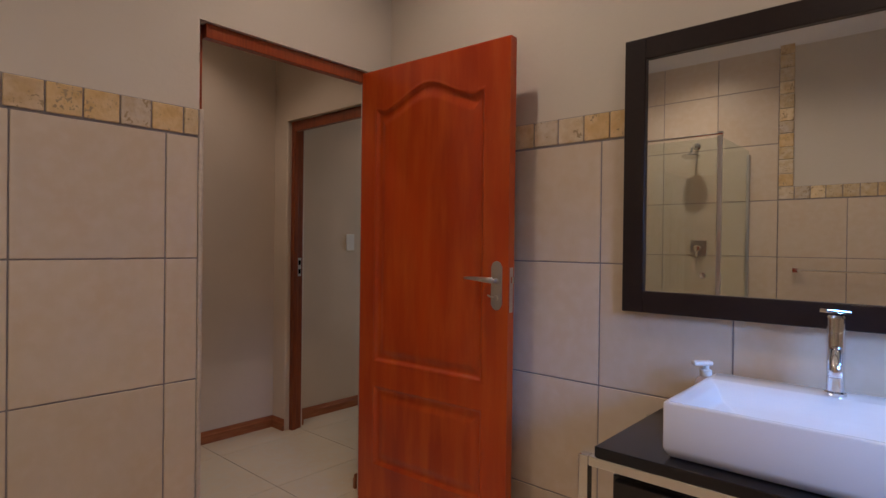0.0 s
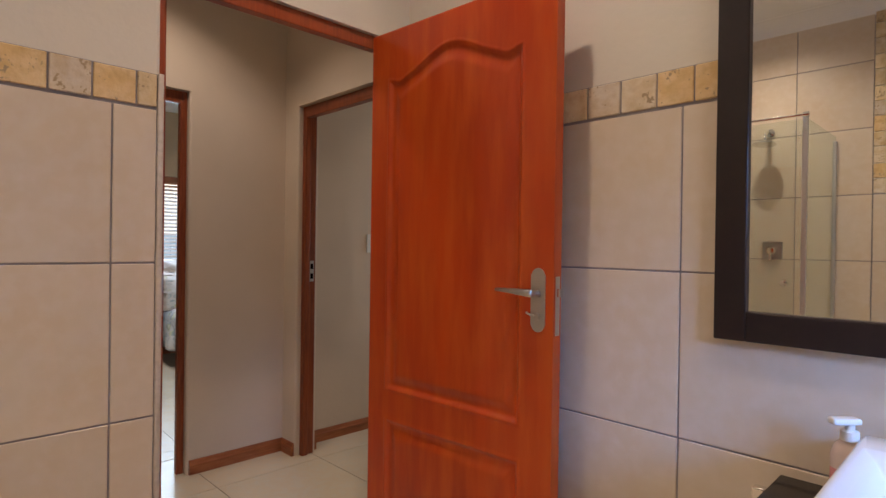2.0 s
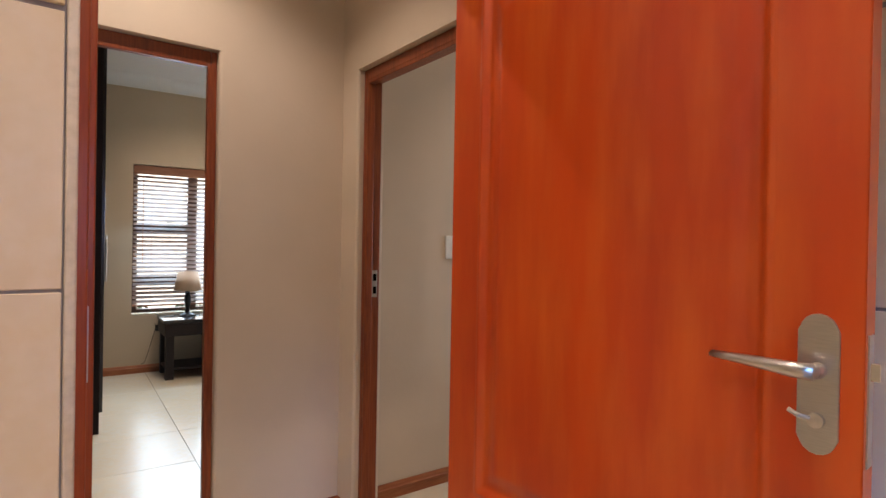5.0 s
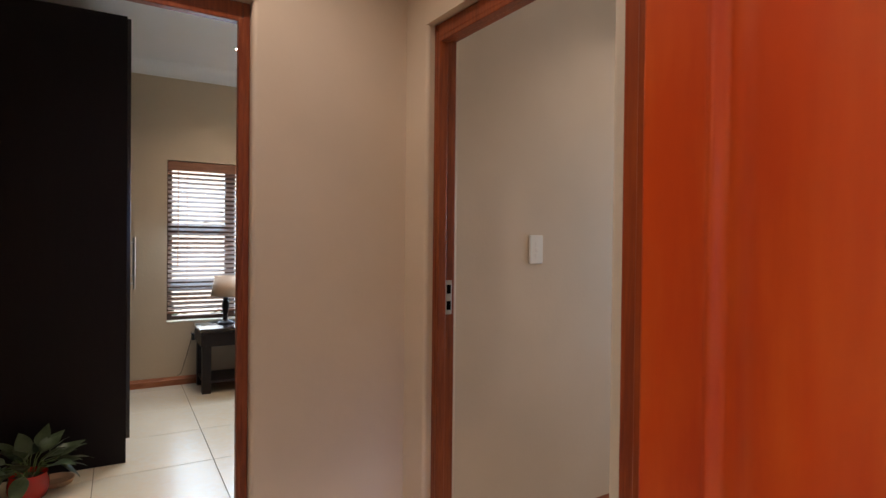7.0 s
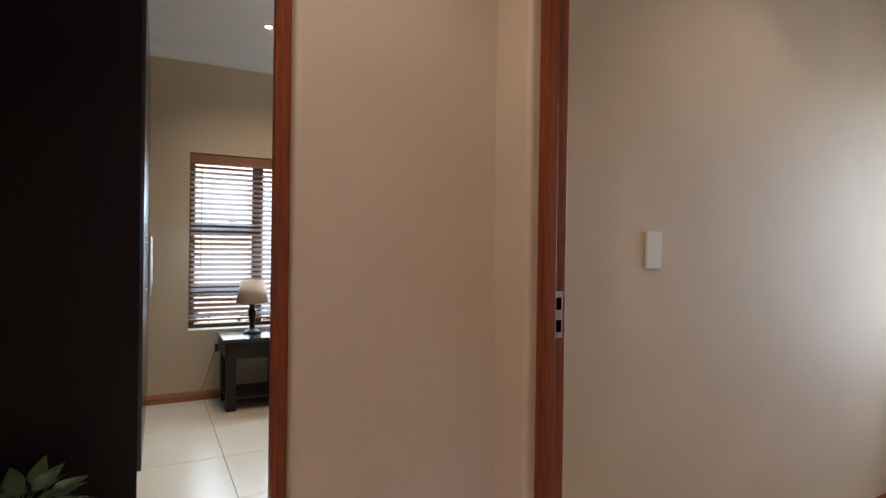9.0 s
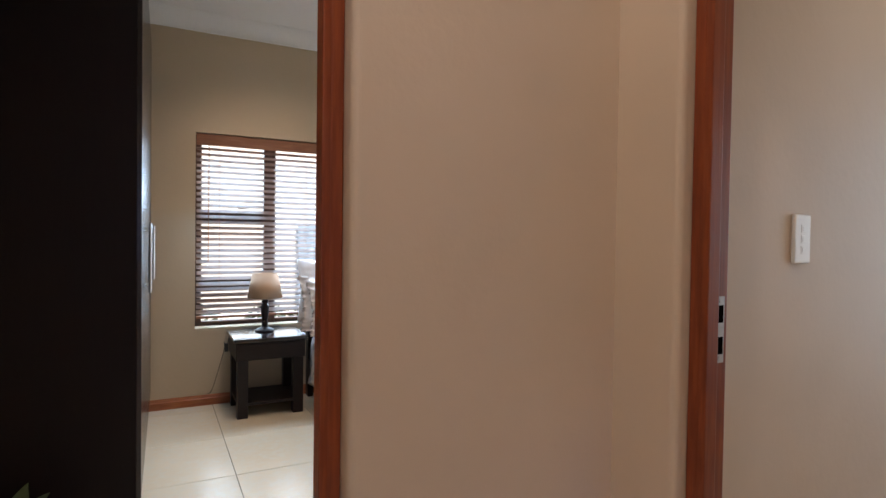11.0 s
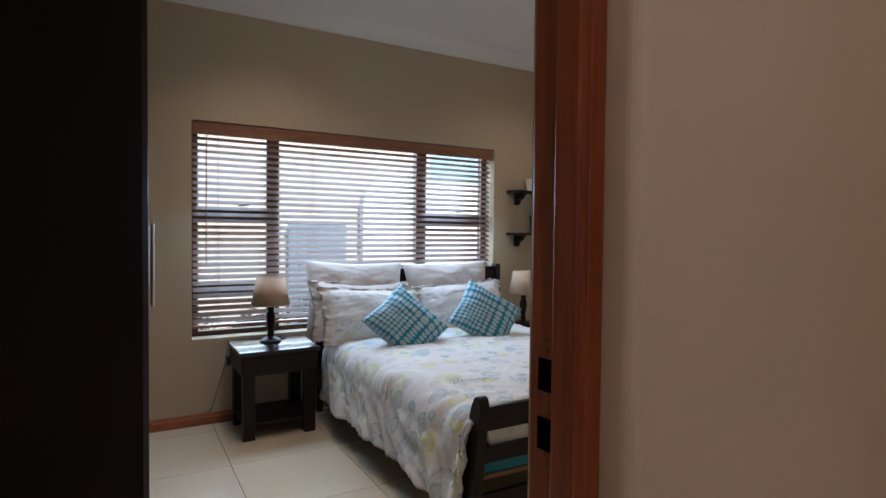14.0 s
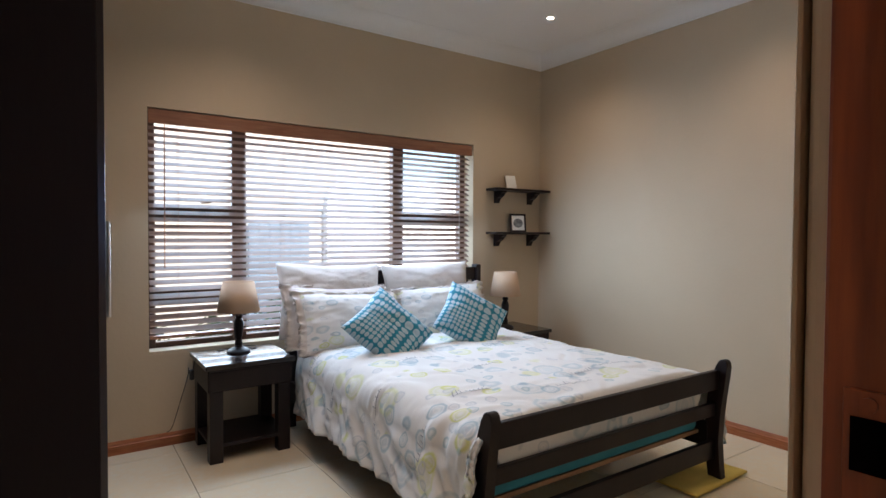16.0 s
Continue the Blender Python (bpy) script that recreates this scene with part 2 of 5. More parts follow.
def shade_by_stone(m):
    """Each stone takes its own tone: ochre, pale, grey or brown."""
    t = m.node_tree
    b = t.nodes["Principled BSDF"]
    old = b.inputs["Base Color"].links[0].from_socket
    ramp = t.nodes.new("ShaderNodeValToRGB")
    ramp.color_ramp.interpolation = "CONSTANT"
    e = ramp.color_ramp.elements
    e[0].position, e[0].color = 0.0, (1.0, 0.92, 0.78, 1)
    e[1].position, e[1].color = 0.25, (1.0, 0.97, 0.95, 1)
    for p, c in ((0.45, (0.96, 0.80, 0.56, 1)), (0.62, (0.80, 0.78, 0.80, 1)), (0.78, (0.82, 0.72, 0.60, 1)), (0.9, (1.05, 0.98, 0.84, 1))):
        e.new(p).color = c
    t.links.new(t.nodes.new("ShaderNodeObjectInfo").outputs["Random"], ramp.inputs[0])
    mix = t.nodes.new("ShaderNodeMix")
    mix.data_type, mix.blend_type = "RGBA", "MULTIPLY"
    mix.inputs[0].default_value = 1.0
    t.links.new(old, mix.inputs[6])
    t.links.new(ramp.outputs[0], mix.inputs[7])
    # short dark pits, drawn out along the bed of the stone
    co = t.nodes.new("ShaderNodeTexCoord").outputs["Object"]
    shift = t.nodes.new("ShaderNodeVectorMath")
    mul = t.nodes.new("ShaderNodeMath")
    mul.operation = "MULTIPLY"
    mul.inputs[1].default_value = 37.0
    t.links.new(t.nodes.new("ShaderNodeObjectInfo").outputs["Random"], mul.inputs[0])
    t.links.new(co, shift.inputs[0])
    t.links.new(mul.outputs[0], shift.inputs[1])
    pits = t.nodes.new("ShaderNodeTexNoise")
    pits.inputs["Scale"].default_value, pits.inputs["Detail"].default_value = 110.0, 3.0
    t.links.new(shift.outputs[0], pits.inputs["Vector"])
    patch = t.nodes.new("ShaderNodeTexNoise")
    patch.inputs["Scale"].default_value = 18.0
    t.links.new(shift.outputs[0], patch.inputs["Vector"])
    total = t.nodes.new("ShaderNodeMath")
    total.operation = "MULTIPLY"
    t.links.new(pits.outputs[0], total.inputs[0])
    t.links.new(patch.outputs[0], total.inputs[1])
    cut = t.nodes.new("ShaderNodeMapRange")
    cut.inputs["From Min"].default_value, cut.inputs["From Max"].default_value = 0.335, 0.375
    t.links.new(total.outputs[0], cut.inputs[0])
    dark = t.nodes.new("ShaderNodeMix")
    dark.data_type = "RGBA"
    dark.inputs[7].default_value = (0.38, 0.28, 0.17, 1)
    t.links.new(cut.outputs[0], dark.inputs[0])
    t.links.new(mix.outputs[2], dark.inputs[6])
    t.links.new(dark.outputs[2], b.inputs["Base Color"])


shade_by_stone(STONE)


def glow(name, colour, strength):
    m = bpy.data.materials.new(name)
    m.use_nodes = True
    b = m.node_tree.nodes["Principled BSDF"]
    b.inputs["Emission Color"].default_value, b.inputs["Emission Strength"].default_value = (*colour, 1), strength
    return m


LIT = glow("lit_globe", (1.0, 0.86, 0.68), 14)


def mirror_glass():
    m = bpy.data.materials.new("mirror_glass")
    m.use_nodes = True
    b = m.node_tree.nodes["Principled BSDF"]
    b.inputs["Base Color"].default_value = (0.88, 0.90, 0.89, 1)
    b.inputs["Metallic"].default_value, b.inputs["Roughness"].default_value = 1.0, 0.01
    return m


def clear_glass(name, tint):
    m = bpy.data.materials.new(name)
    m.use_nodes = True
    t = m.node_tree
    out = t.nodes["Material Output"]
    a, g, mix = (t.nodes.new("ShaderNodeBsdf" + k) for k in ("Transparent", "Glossy", "Glass"))
    t.nodes.remove(mix)
    mix = t.nodes.new("ShaderNodeMixShader")
    a.inputs[0].default_value = (*tint, 1)
    g.inputs["Roughness"].default_value = 0.02
    mix.inputs[0].default_value = 0.05
    t.links.new(a.outputs[0], mix.inputs[1])
    t.links.new(g.outputs[0], mix.inputs[2])
    t.links.new(mix.outputs[0], out.inputs[0])
    return m


MIRROR = mirror_glass()
GLASS = clear_glass("clear_glass", (0.93, 0.97, 0.95))
PANE = clear_glass("window_glass", (0.96, 0.98, 0.98))
# opaque pale sheet that lets no light through, for the bathroom panes
SUN_BLOCK = material("opaque_sun_block", (0.80, 0.84, 0.86), 0.35, spots=(0.75, 0.79, 0.82), scale=20, bump=0.2, bump_scale=200)


def duvet_print():
    """Cream cotton with loose rings in grey-blue and lime."""
    m = bpy.data.materials.new("duvet_print")
    m.use_nodes = True
    t = m.node_tree
    b = t.nodes["Principled BSDF"]
    b.inputs["Roughness"].default_value = 0.9
    uv = t.nodes.new("ShaderNodeTexCoord").outputs["UV"]
    nz = t.nodes.new("ShaderNodeTexNoise")
    nz.inputs["Scale"].default_value = 14
    t.links.new(uv, nz.inputs["Vector"])
    sc = t.nodes.new("ShaderNodeVectorMath")
    sc.operation = "MULTIPLY_ADD"
    sc.inputs[1].default_value = (0.035, 0.035, 0)
    t.links.new(nz.outputs["Color"], sc.inputs[0])
    t.links.new(uv, sc.inputs[2])
    rgb = t.nodes.new("ShaderNodeRGB")
    rgb.outputs[0].default_value = (0.70, 0.675, 0.65, 1)
    out = rgb.outputs[0]
    for scale, colour, alt, lo in ((5.6, (0.42, 0.49, 0.52), (0.60, 0.60, 0.30), 0.43), (8.0, (0.27, 0.38, 0.44), (0.52, 0.53, 0.10), 0.37), (11.5, (0.45, 0.46, 0.49), (0.27, 0.39, 0.44), 0.33)):
        v = t.nodes.new("ShaderNodeTexVoronoi")
        v.inputs["Scale"].default_value, v.inputs["Randomness"].default_value = scale, 0.8
        t.links.new(sc.outputs[0], v.inputs["Vector"])
        ring = t.nodes.new("ShaderNodeValToRGB")
        e = ring.color_ramp.elements
        e[0].position, e[0].color = 0.0, (0.15, 0.15, 0.15, 1)
        e[1].position, e[1].color = 1.0, (0, 0, 0, 1)
        for p, val in ((lo - 0.27, 0.45), (lo - 0.22, 0.08), (lo - 0.15, 0.45), (lo - 0.11, 0.10), (lo - 0.05, 0.74), (lo - 0.02, 0.70), (lo + 0.03, 0.0)):
            q = e.new(max(p, 0.01))
            q.color = (val, val, val, 1)
        t.links.new(v.outputs["Distance"], ring.inputs[0])
        sep = t.nodes.new("ShaderNodeSeparateColor")
        t.links.new(v.outputs["Color"], sep.inputs[0])
        pick = t.nodes.new("ShaderNodeMath")
        pick.operation = "GREATER_THAN"
        pick.inputs[1].default_value = 0.66
        t.links.new(sep.outputs[0], pick.inputs[0])
        tint = t.nodes.new("ShaderNodeMix")
        tint.data_type = "RGBA"
        tint.inputs[6].default_value, tint.inputs[7].default_value = (*colour, 1), (*alt, 1)
        t.links.new(pick.outputs[0], tint.inputs[0])
        keep = t.nodes.new("ShaderNodeMath")
        keep.operation = "LESS_THAN"
        keep.inputs[1].default_value = 0.58
        t.links.new(sep.outputs[1], keep.inputs[0])
        amount = t.nodes.new("ShaderNodeMath")
        amount.operation = "MULTIPLY"
        t.links.new(ring.outputs[0], amount.inputs[0])
        t.links.new(keep.outputs[0], amount.inputs[1])
        mix = t.nodes.new("ShaderNodeMix")
        mix.data_type = "RGBA"
        t.links.new(amount.outputs[0], mix.inputs[0])
        t.links.new(out, mix.inputs[6])
        t.links.new(tint.outputs[2], mix.inputs[7])
        out = mix.outputs[2]
    t.links.new(out, b.inputs["Base Color"])
    return m


def dot_print():
    """Teal cotton with rows of pale dots that swell and shrink."""
    m = bpy.data.materials.new("dot_print")
    m.use_nodes = True
    t = m.node_tree
    b = t.nodes["Principled BSDF"]
    b.inputs["Roughness"].default_value = 0.8
    sep = t.nodes.new("ShaderNodeSeparateXYZ")
    t.links.new(t.nodes.new("ShaderNodeTexCoord").outputs["UV"], sep.inputs[0])

    def calc(op, a, c=None):
        n = t.nodes.new("ShaderNodeMath")
        n.operation = op
        for i, val in enumerate((a, c)):
            if val is None:
                continue
            if isinstance(val, (int, float)):
                n.inputs[i].default_value = val
            else:
                t.links.new(val, n.inputs[i])
        return n.outputs[0]

    def warp(u):
        # rows spaced wide at the edges and tight in the middle
        return calc("ADD", calc("MULTIPLY", u, 11.0), calc("MULTIPLY", calc("SINE", calc("ADD", calc("MULTIPLY", u, 7.6), 0.9)), -0.66))

    def rate(u):
        return calc("ADD", 11.0, calc("MULTIPLY", calc("COSINE", calc("ADD", calc("MULTIPLY", u, 7.6), 0.9)), -5.02))

    fu, fv = (calc("SUBTRACT", calc("FRACT", warp(sep.outputs[i])), 0.5) for i in (0, 1))
    ru, rv = (rate(sep.outputs[i]) for i in (0, 1))
    du, dv = calc("DIVIDE", fu, ru), calc("DIVIDE", fv, rv)
    d = calc("MULTIPLY", calc("SQRT", calc("ADD", calc("MULTIPLY", du, du), calc("MULTIPLY", dv, dv))), calc("MAXIMUM", ru, rv))
    oval = calc("SQRT", calc("ADD", calc("MULTIPLY", fu, fu), calc("MULTIPLY", fv, fv)))
    dot = calc("LESS_THAN", calc("ADD", calc("MULTIPLY", d, 0.15), calc("MULTIPLY", oval, 0.85)), 0.43)
    mix = t.nodes.new("ShaderNodeMix")
    mix.data_type = "RGBA"
    mix.inputs[6].default_value, mix.inputs[7].default_value = (0.008, 0.19, 0.28, 1), (0.36, 0.47, 0.53, 1)
    t.links.new(dot, mix.inputs[0])
    t.links.new(mix.outputs[2], b.inputs["Base Color"])
    return m


DUVET = duvet_print()
SCRIPT_INK = material("script_ink", (0.26, 0.27, 0.29), 0.9, spots=(0.32, 0.33, 0.34), scale=30)
DOTS = dot_print()


# ---- building helpers ----
def mesh_of(name, bm, mat, smooth=False):
    bmesh.ops.recalc_face_normals(bm, faces=bm.faces)
    me = bpy.data.meshes.new(name)
    if smooth:
        for f in bm.faces:
            f.smooth = True
    bm.to_mesh(me)
    bm.free()
    me.materials.append(mat)
    return me


def part(name, bm, mat, parent=None, label="", smooth=False):
    ob = new(name, mesh_of(name, bm, mat, smooth))
    if parent is not None:
        ob.parent = parent
    if label:
        tagged(ob, label)
    return ob


def thing(name, label, category, group="", m=None):
    ob = new(name)
    tagged(ob, label, category, group)
    ob.empty_display_size = 0.1
    if m is not None:
        ob.matrix_world = m
    return ob


def box(x0, x1, y0, y1, z0, z1, bevel=0.0, seg=2, bm=None):
    bm = bm or bmesh.new()
    vs = [bm.verts.new((x, y, z)) for x in (x0, x1) for y in (y0, y1) for z in (z0, z1)]
    fs = [bm.faces.new([vs[i] for i in q]) for q in ((0, 1, 3, 2), (4, 6, 7, 5), (0, 4, 5, 1), (2, 3, 7, 6), (0, 2, 6, 4), (1, 5, 7, 3))]
    if bevel:
        es = list({e for f in fs for e in f.edges})
        bmesh.ops.bevel(bm, geom=es, offset=bevel, segments=seg, affect="EDGES", profile=0.5)
    return bm


def smooth_step(a, b, x):
    k = min(max((x - a) / (b - a), 0.0), 1.0)
    return k * k * (3 - 2 * k)


def lathe(profile, seg=32, bm=None, at=(0, 0, 0), caps=True):
    bm = bm or bmesh.new()
    rings = []
    for r, z in profile:
        rings.append([bm.verts.new((at[0] + r * math.cos(2 * math.pi * i / seg), at[1] + r * math.sin(2 * math.pi * i / seg), at[2] + z)) for i in range(seg)])
    for a, b in zip(rings, rings[1:]):
        for i in range(seg):
            bm.faces.new((a[i], a[(i + 1) % seg], b[(i + 1) % seg], b[i]))
    for ring, r in ((rings[0], profile[0][0]), (rings[-1], profile[-1][0])):
        if caps and r > 1e-5:
            bm.faces.new(ring)
    return bm


def tube(points, r, seg=10, bm=None):
    """A round bar along a few points."""
    bm = bm or bmesh.new()
    pts = [Vector(p) for p in points]
    rings = []
    for i, p in enumerate(pts):
        d = (pts[min(i + 1, len(pts) - 1)] - pts[max(i - 1, 0)]).normalized()
        side = d.cross(Vector((0, 0, 1)) if abs(d.z) < 0.95 else Vector((1, 0, 0))).normalized()
        up = side.cross(d)
        rings.append([bm.verts.new(p + r * (math.cos(2 * math.pi * k / seg) * side + math.sin(2 * math.pi * k / seg) * up)) for k in range(seg)])
    for a, b in zip(rings, rings[1:]):
        for k in range(seg):
            bm.faces.new((a[k], a[(k + 1) % seg], b[(k + 1) % seg], b[k]))
    bm.faces.new(rings[0]), bm.faces.new(rings[-1])
    return bm


def prism(outline, depth, axis="y", start=0.0, bevel=0.0):
    """A flat outline of (u, z) pushed along an axis."""
    bm = bmesh.new()
    place = (lambda u, w, d: (u, d, w)) if axis == "y" else (lambda u, w, d: (d, u, w)) if axis == "x" else (lambda u, w, d: (u, w, d))
    a = [bm.verts.new(place(u, w, start)) for u, w in outline]
    b = [bm.verts.new(place(u, w, start + depth)) for u, w in outline]
    bm.faces.new(a), bm.faces.new(b)
    n = len(outline)
    for i in range(n):
        bm.faces.new((a[i], a[(i + 1) % n], b[(i + 1) % n], b[i]))
    if bevel:
        bmesh.ops.bevel(bm, geom=list(bm.edges), offset=bevel, segments=2, affect="EDGES", profile=0.5)
    return bm


def wall(name, bm, mat, label, m=None):
    ob = part(name, bm, mat)
    if m is not None:
        ob.matrix_world = m
    return tagged(ob, label, "wall", kind="structure")


def doorway(axis, a0, a1, o0, o1, top, height, start, depth, soft=0.014):
    """A wall with one doorway, the plaster rounded at the opening: two piers and a lintel."""
    bm = bmesh.new()
    turn = (lambda u, d, z: (u, d, z)) if axis == "y" else (lambda u, d, z: (d, u, z))

    def pier(far, edge):
        k = 1 if far < edge else -1
        arc = [(edge - k * soft * (1 - math.sin(q)), start + soft * (1 - math.cos(q))) for q in [radians(x) for x in range(0, 91, 18)]]
        arc += [(edge - k * soft * (1 - math.cos(q)), start + depth - soft * (1 - math.sin(q))) for q in [radians(x) for x in range(0, 91, 18)]]
        plan = [(far, start)] + arc + [(far, start + depth)]
        lo = [bm.verts.new(turn(u, d, 0)) for u, d in plan]
        hi = [bm.verts.new(turn(u, d, top)) for u, d in plan]
        bm.faces.new(lo), bm.faces.new(hi)
        for i in range(len(plan)):
            bm.faces.new((lo[i], lo[(i + 1) % len(plan)], hi[(i + 1) % len(plan)], hi[i]))

    pier(a0, o0), pier(a1, o1)
    if axis == "y":
        box(a0, a1, start, start + depth, top, height, bm=bm)
    else:
        box(start, start + depth, a0, a1, top, height, bm=bm)
    return bm


# ---- the shell: bathroom, hall, passage, bedroom ----
TX, TY = 1.768, 2.100          # tile faces of the mirror wall and of the doorway wall
XO = -1.374                    # tile face of the shower wall
YB = -1.70                     # back of the bathroom
w_door = wall("wall_bathroom_door", doorway("y", XO - 0.15, 1.95, 0.824, 1.700, 2.066, BATH_Z, TY + 0.009, 0.141), PLASTER_BATH, "painted wall with an open doorway, tiled below a stone band")
w_mirror = wall("wall_bathroom_mirror", box(TX + 0.009, 1.95, YB - 0.15, TY + 0.009, 0, BATH_Z), PLASTER_BATH, "painted wall behind the vanity, tiled below a stone band")
w_shower = wall("wall_bathroom_shower", box(XO - 0.15, XO - 0.009, YB - 0.15, TY + 0.009, 0, BATH_Z), PLASTER_BATH, "shower wall tiled up to the ceiling")
bm = bmesh.new()
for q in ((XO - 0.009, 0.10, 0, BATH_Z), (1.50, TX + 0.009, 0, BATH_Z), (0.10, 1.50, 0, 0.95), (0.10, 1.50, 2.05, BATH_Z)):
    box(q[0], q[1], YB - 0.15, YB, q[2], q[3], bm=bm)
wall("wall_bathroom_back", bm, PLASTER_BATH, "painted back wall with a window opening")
tagged(part("ceiling_bathroom", box(XO - 0.15, 1.95, YB - 0.15, 2.25, BATH_Z, BATH_Z + 0.1), CEILING), "white painted ceiling", "ceiling", kind="structure")
wall("wall_hall_east", doorway("x", 2.25, 3.433, 2.448, 3.286, 2.050, HALL_Z, 1.950, 0.140), PLASTER_HALL, "beige plastered hall wall with a wooden door frame")
wall("wall_hall_north", doorway("y", -1.40, 2.090, 0.535, 1.389, 2.052, HALL_Z, 3.433, 0.132), PLASTER_HALL, "beige plastered wall with the bedroom doorway")
wall("wall_hall_west", box(-1.55, -1.40, 2.25, 3.60, 0, HALL_Z), PLASTER_HALL, "beige plastered end wall of the hall")
wall("wall_hall_south", box(-1.55, 0.823 - 0.7, 2.251, 2.259, 0, HALL_Z), PLASTER_HALL, "beige plastered hall wall")
wall("wall_passage_north", box(2.090, 4.60, 3.412, 3.55, 0, HALL_Z), PLASTER_HALL, "beige plastered wall with a light switch")
wall("wall_passage_south", box(1.95, 4.60, 2.10, 2.249, 0, HALL_Z), PLASTER_HALL, "beige plastered passage wall")
bm = bmesh.new()
for q in ((2.10, 2.40, 0, HALL_Z), (3.26, 3.55, 0, HALL_Z), (2.40, 3.26, 0, 0.9), (2.40, 3.26, 2.1, HALL_Z)):
    box(4.60, 4.72, q[0], q[1], q[2], q[3], bm=bm)
tagged(part("window_passage", box(4.65, 4.656, 2.40, 3.26, 0.9, 2.1), PANE), "plain passage window pane", "window", kind="structure").visible_shadow = False
wall("wall_passage_end", bm, PLASTER_HALL, "beige plastered end wall of the passage")
tagged(part("ceiling_hall", box(-1.55, 4.72, 2.10, 3.60, HALL_Z, HALL_Z + 0.05), CEILING), "white painted hall ceiling", "ceiling", kind="structure")

WY, RX, LX = 6.96, 4.645, 0.62    # bedroom: window wall, right wall, left wall, in its own axes
WIN = (1.545, 3.905, 0.545, 1.985)
bm = bmesh.new()
for q in ((LX - 0.12, WIN[0], 0, BED_Z), (WIN[1], RX + 0.12, 0, BED_Z), (WIN[0], WIN[1], 0, WIN[2]), (WIN[0], WIN[1], WIN[3], BED_Z)):
    box(q[0], q[1], WY, WY + 0.23, q[2], q[3], bm=bm)
wall("wall_bedroom_window", bm, PLASTER_BED, "khaki plastered wall around a wide window", BED)
wall("wall_bedroom_east", box(RX, RX + 0.12, 3.45, WY, 0, BED_Z), PLASTER_BED, "khaki plastered wall with a lamp scallop", BED)
wall("wall_bedroom_west", box(LX - 0.12, LX, 3.40, WY, 0, BED_Z), PLASTER_BED, "khaki plastered wall behind the wardrobe", BED)
wall("wall_bedroom_south", doorway("y", 0.30, 4.80, 0.535, 1.389, 2.052, BED_Z, 3.566, 0.004, 0.001), PLASTER_BED, "khaki inner face of the doorway wall")
tagged(part("ceiling_bedroom", box(LX - 0.12, RX + 0.12, 3.40, WY + 0.23, BED_Z, BED_Z + 0.1), CEILING), "white painted bedroom ceiling", "ceiling", kind="structure").matrix_world = BED


def cornice(name, length, m):
    """A coved cornice run along +x, its back to +y."""
    pts = [(0, 0), (0, -0.108), (-0.006, -0.108)]
    pts += [(-0.115 + 0.107 * math.cos(a), -0.104 + 0.101 * math.sin(a)) for a in [radians(k) for k in range(0, 91, 9)]]
    pts += [(-0.118, 0)]
    bm = prism([(y, z) for y, z in pts], length, "x")
    ob = tagged(part(name, bm, CEILING), "white coved plaster cornice", "cornice", kind="structure")
    ob.matrix_world = m
    return ob


tagged(part("roof", box(-2.2, 5.6, -2.5, 8.0, 3.03, 3.20), PAVING), "flat roof slab over the house", "roof", kind="structure")
wall("wall_outer_north", box(-2.0, 0.45, 6.9, 7.1, 0, 3.03), PLASTER_BED, "outer wall of the house")
cornice("cornice", RX - LX, BED @ pose(LX, WY, BED_Z))
cornice("cornice", WY - 3.6, BED @ pose(RX, WY, BED_Z, 0, 0, -90))
cornice("cornice", TX - XO, pose(TX, TY + 0.008, BATH_Z, 0, 0, 0) @ Matrix.Translation((XO - TX, 0, 0)))
cornice("cornice", TY - YB, pose(XO - 0.008, YB, BATH_Z, 0, 0, 90))
cornice("cornice", TY - YB, pose(TX + 0.008, TY, BATH_Z, 0, 0, -90))


# ---- frames, skirting ----
def door_frame(name, label, m, width, height, depth, rebate_near, strike_z=1.085, plate=STEEL, hinge_side=0.022):
    """A timber frame about x, from 0 to width, its near face at y 0; the strike plate sits in the far jamb."""
    f = thing(name, label, "door frame", m=m)
    f["kind"] = "structure"
    j, r = 0.022, 0.042
    stop = (0.0, depth - r) if not rebate_near else (r, depth)
    seat = (depth - r, depth) if not rebate_near else (0.0, r)
    for x0, x1, sx in ((0, hinge_side, 1), (width - j, width, -1)):
        bm = box(x0, x1, 0, depth, 0, height, 0.003)
        box(x1 - 0.004 if sx > 0 else x0 - 0.013, x1 + 0.013 if sx > 0 else x0 + 0.004, stop[0] + 0.0015, stop[1] - 0.0015, 0.001, height - 0.05, 0.003, bm=bm)
        part("jamb", bm, WOOD_FRAME, f)
    bm = box(hinge_side, width - j, 0.001, depth - 0.001, height - 0.048, height, 0.003)
    box(j + 0.001, width - j - 0.001, stop[0] + 0.0025, stop[1] - 0.0025, height - 0.062, height - 0.044, 0.003, bm=bm)
    part("head", bm, WOOD_FRAME, f)
    if strike_z:
        y = (seat[0] + seat[1]) / 2 - 0.004
        p = part("strike_plate", box(width - j - 0.0022, width - j + 0.001, y - 0.013, y + 0.013, strike_z - 0.061, strike_z + 0.061, 0.0006), plate, f, "steel strike plate")
        # no real recess: each mortise is a thin block in black, its shade painted
        for dz in (-0.029, 0.029):
            part("mortise", box(width - j - 0.0030, width - j, y - 0.009, y + 0.009, strike_z + dz - 0.016, strike_z + dz + 0.016), HOLE_SHADE, p, "dead-black block painted as the shade inside a mortise")
        for dz in (-0.053, 0.053):
            part("screw", lathe([(0.0, 0), (0.0045, 0.0), (0.0045, 0.0012), (0.0, 0.0014)], 10), plate, p).matrix_basis = pose(width - j - 0.0022, y, strike_z + dz, 0, -90, 0)
    return f


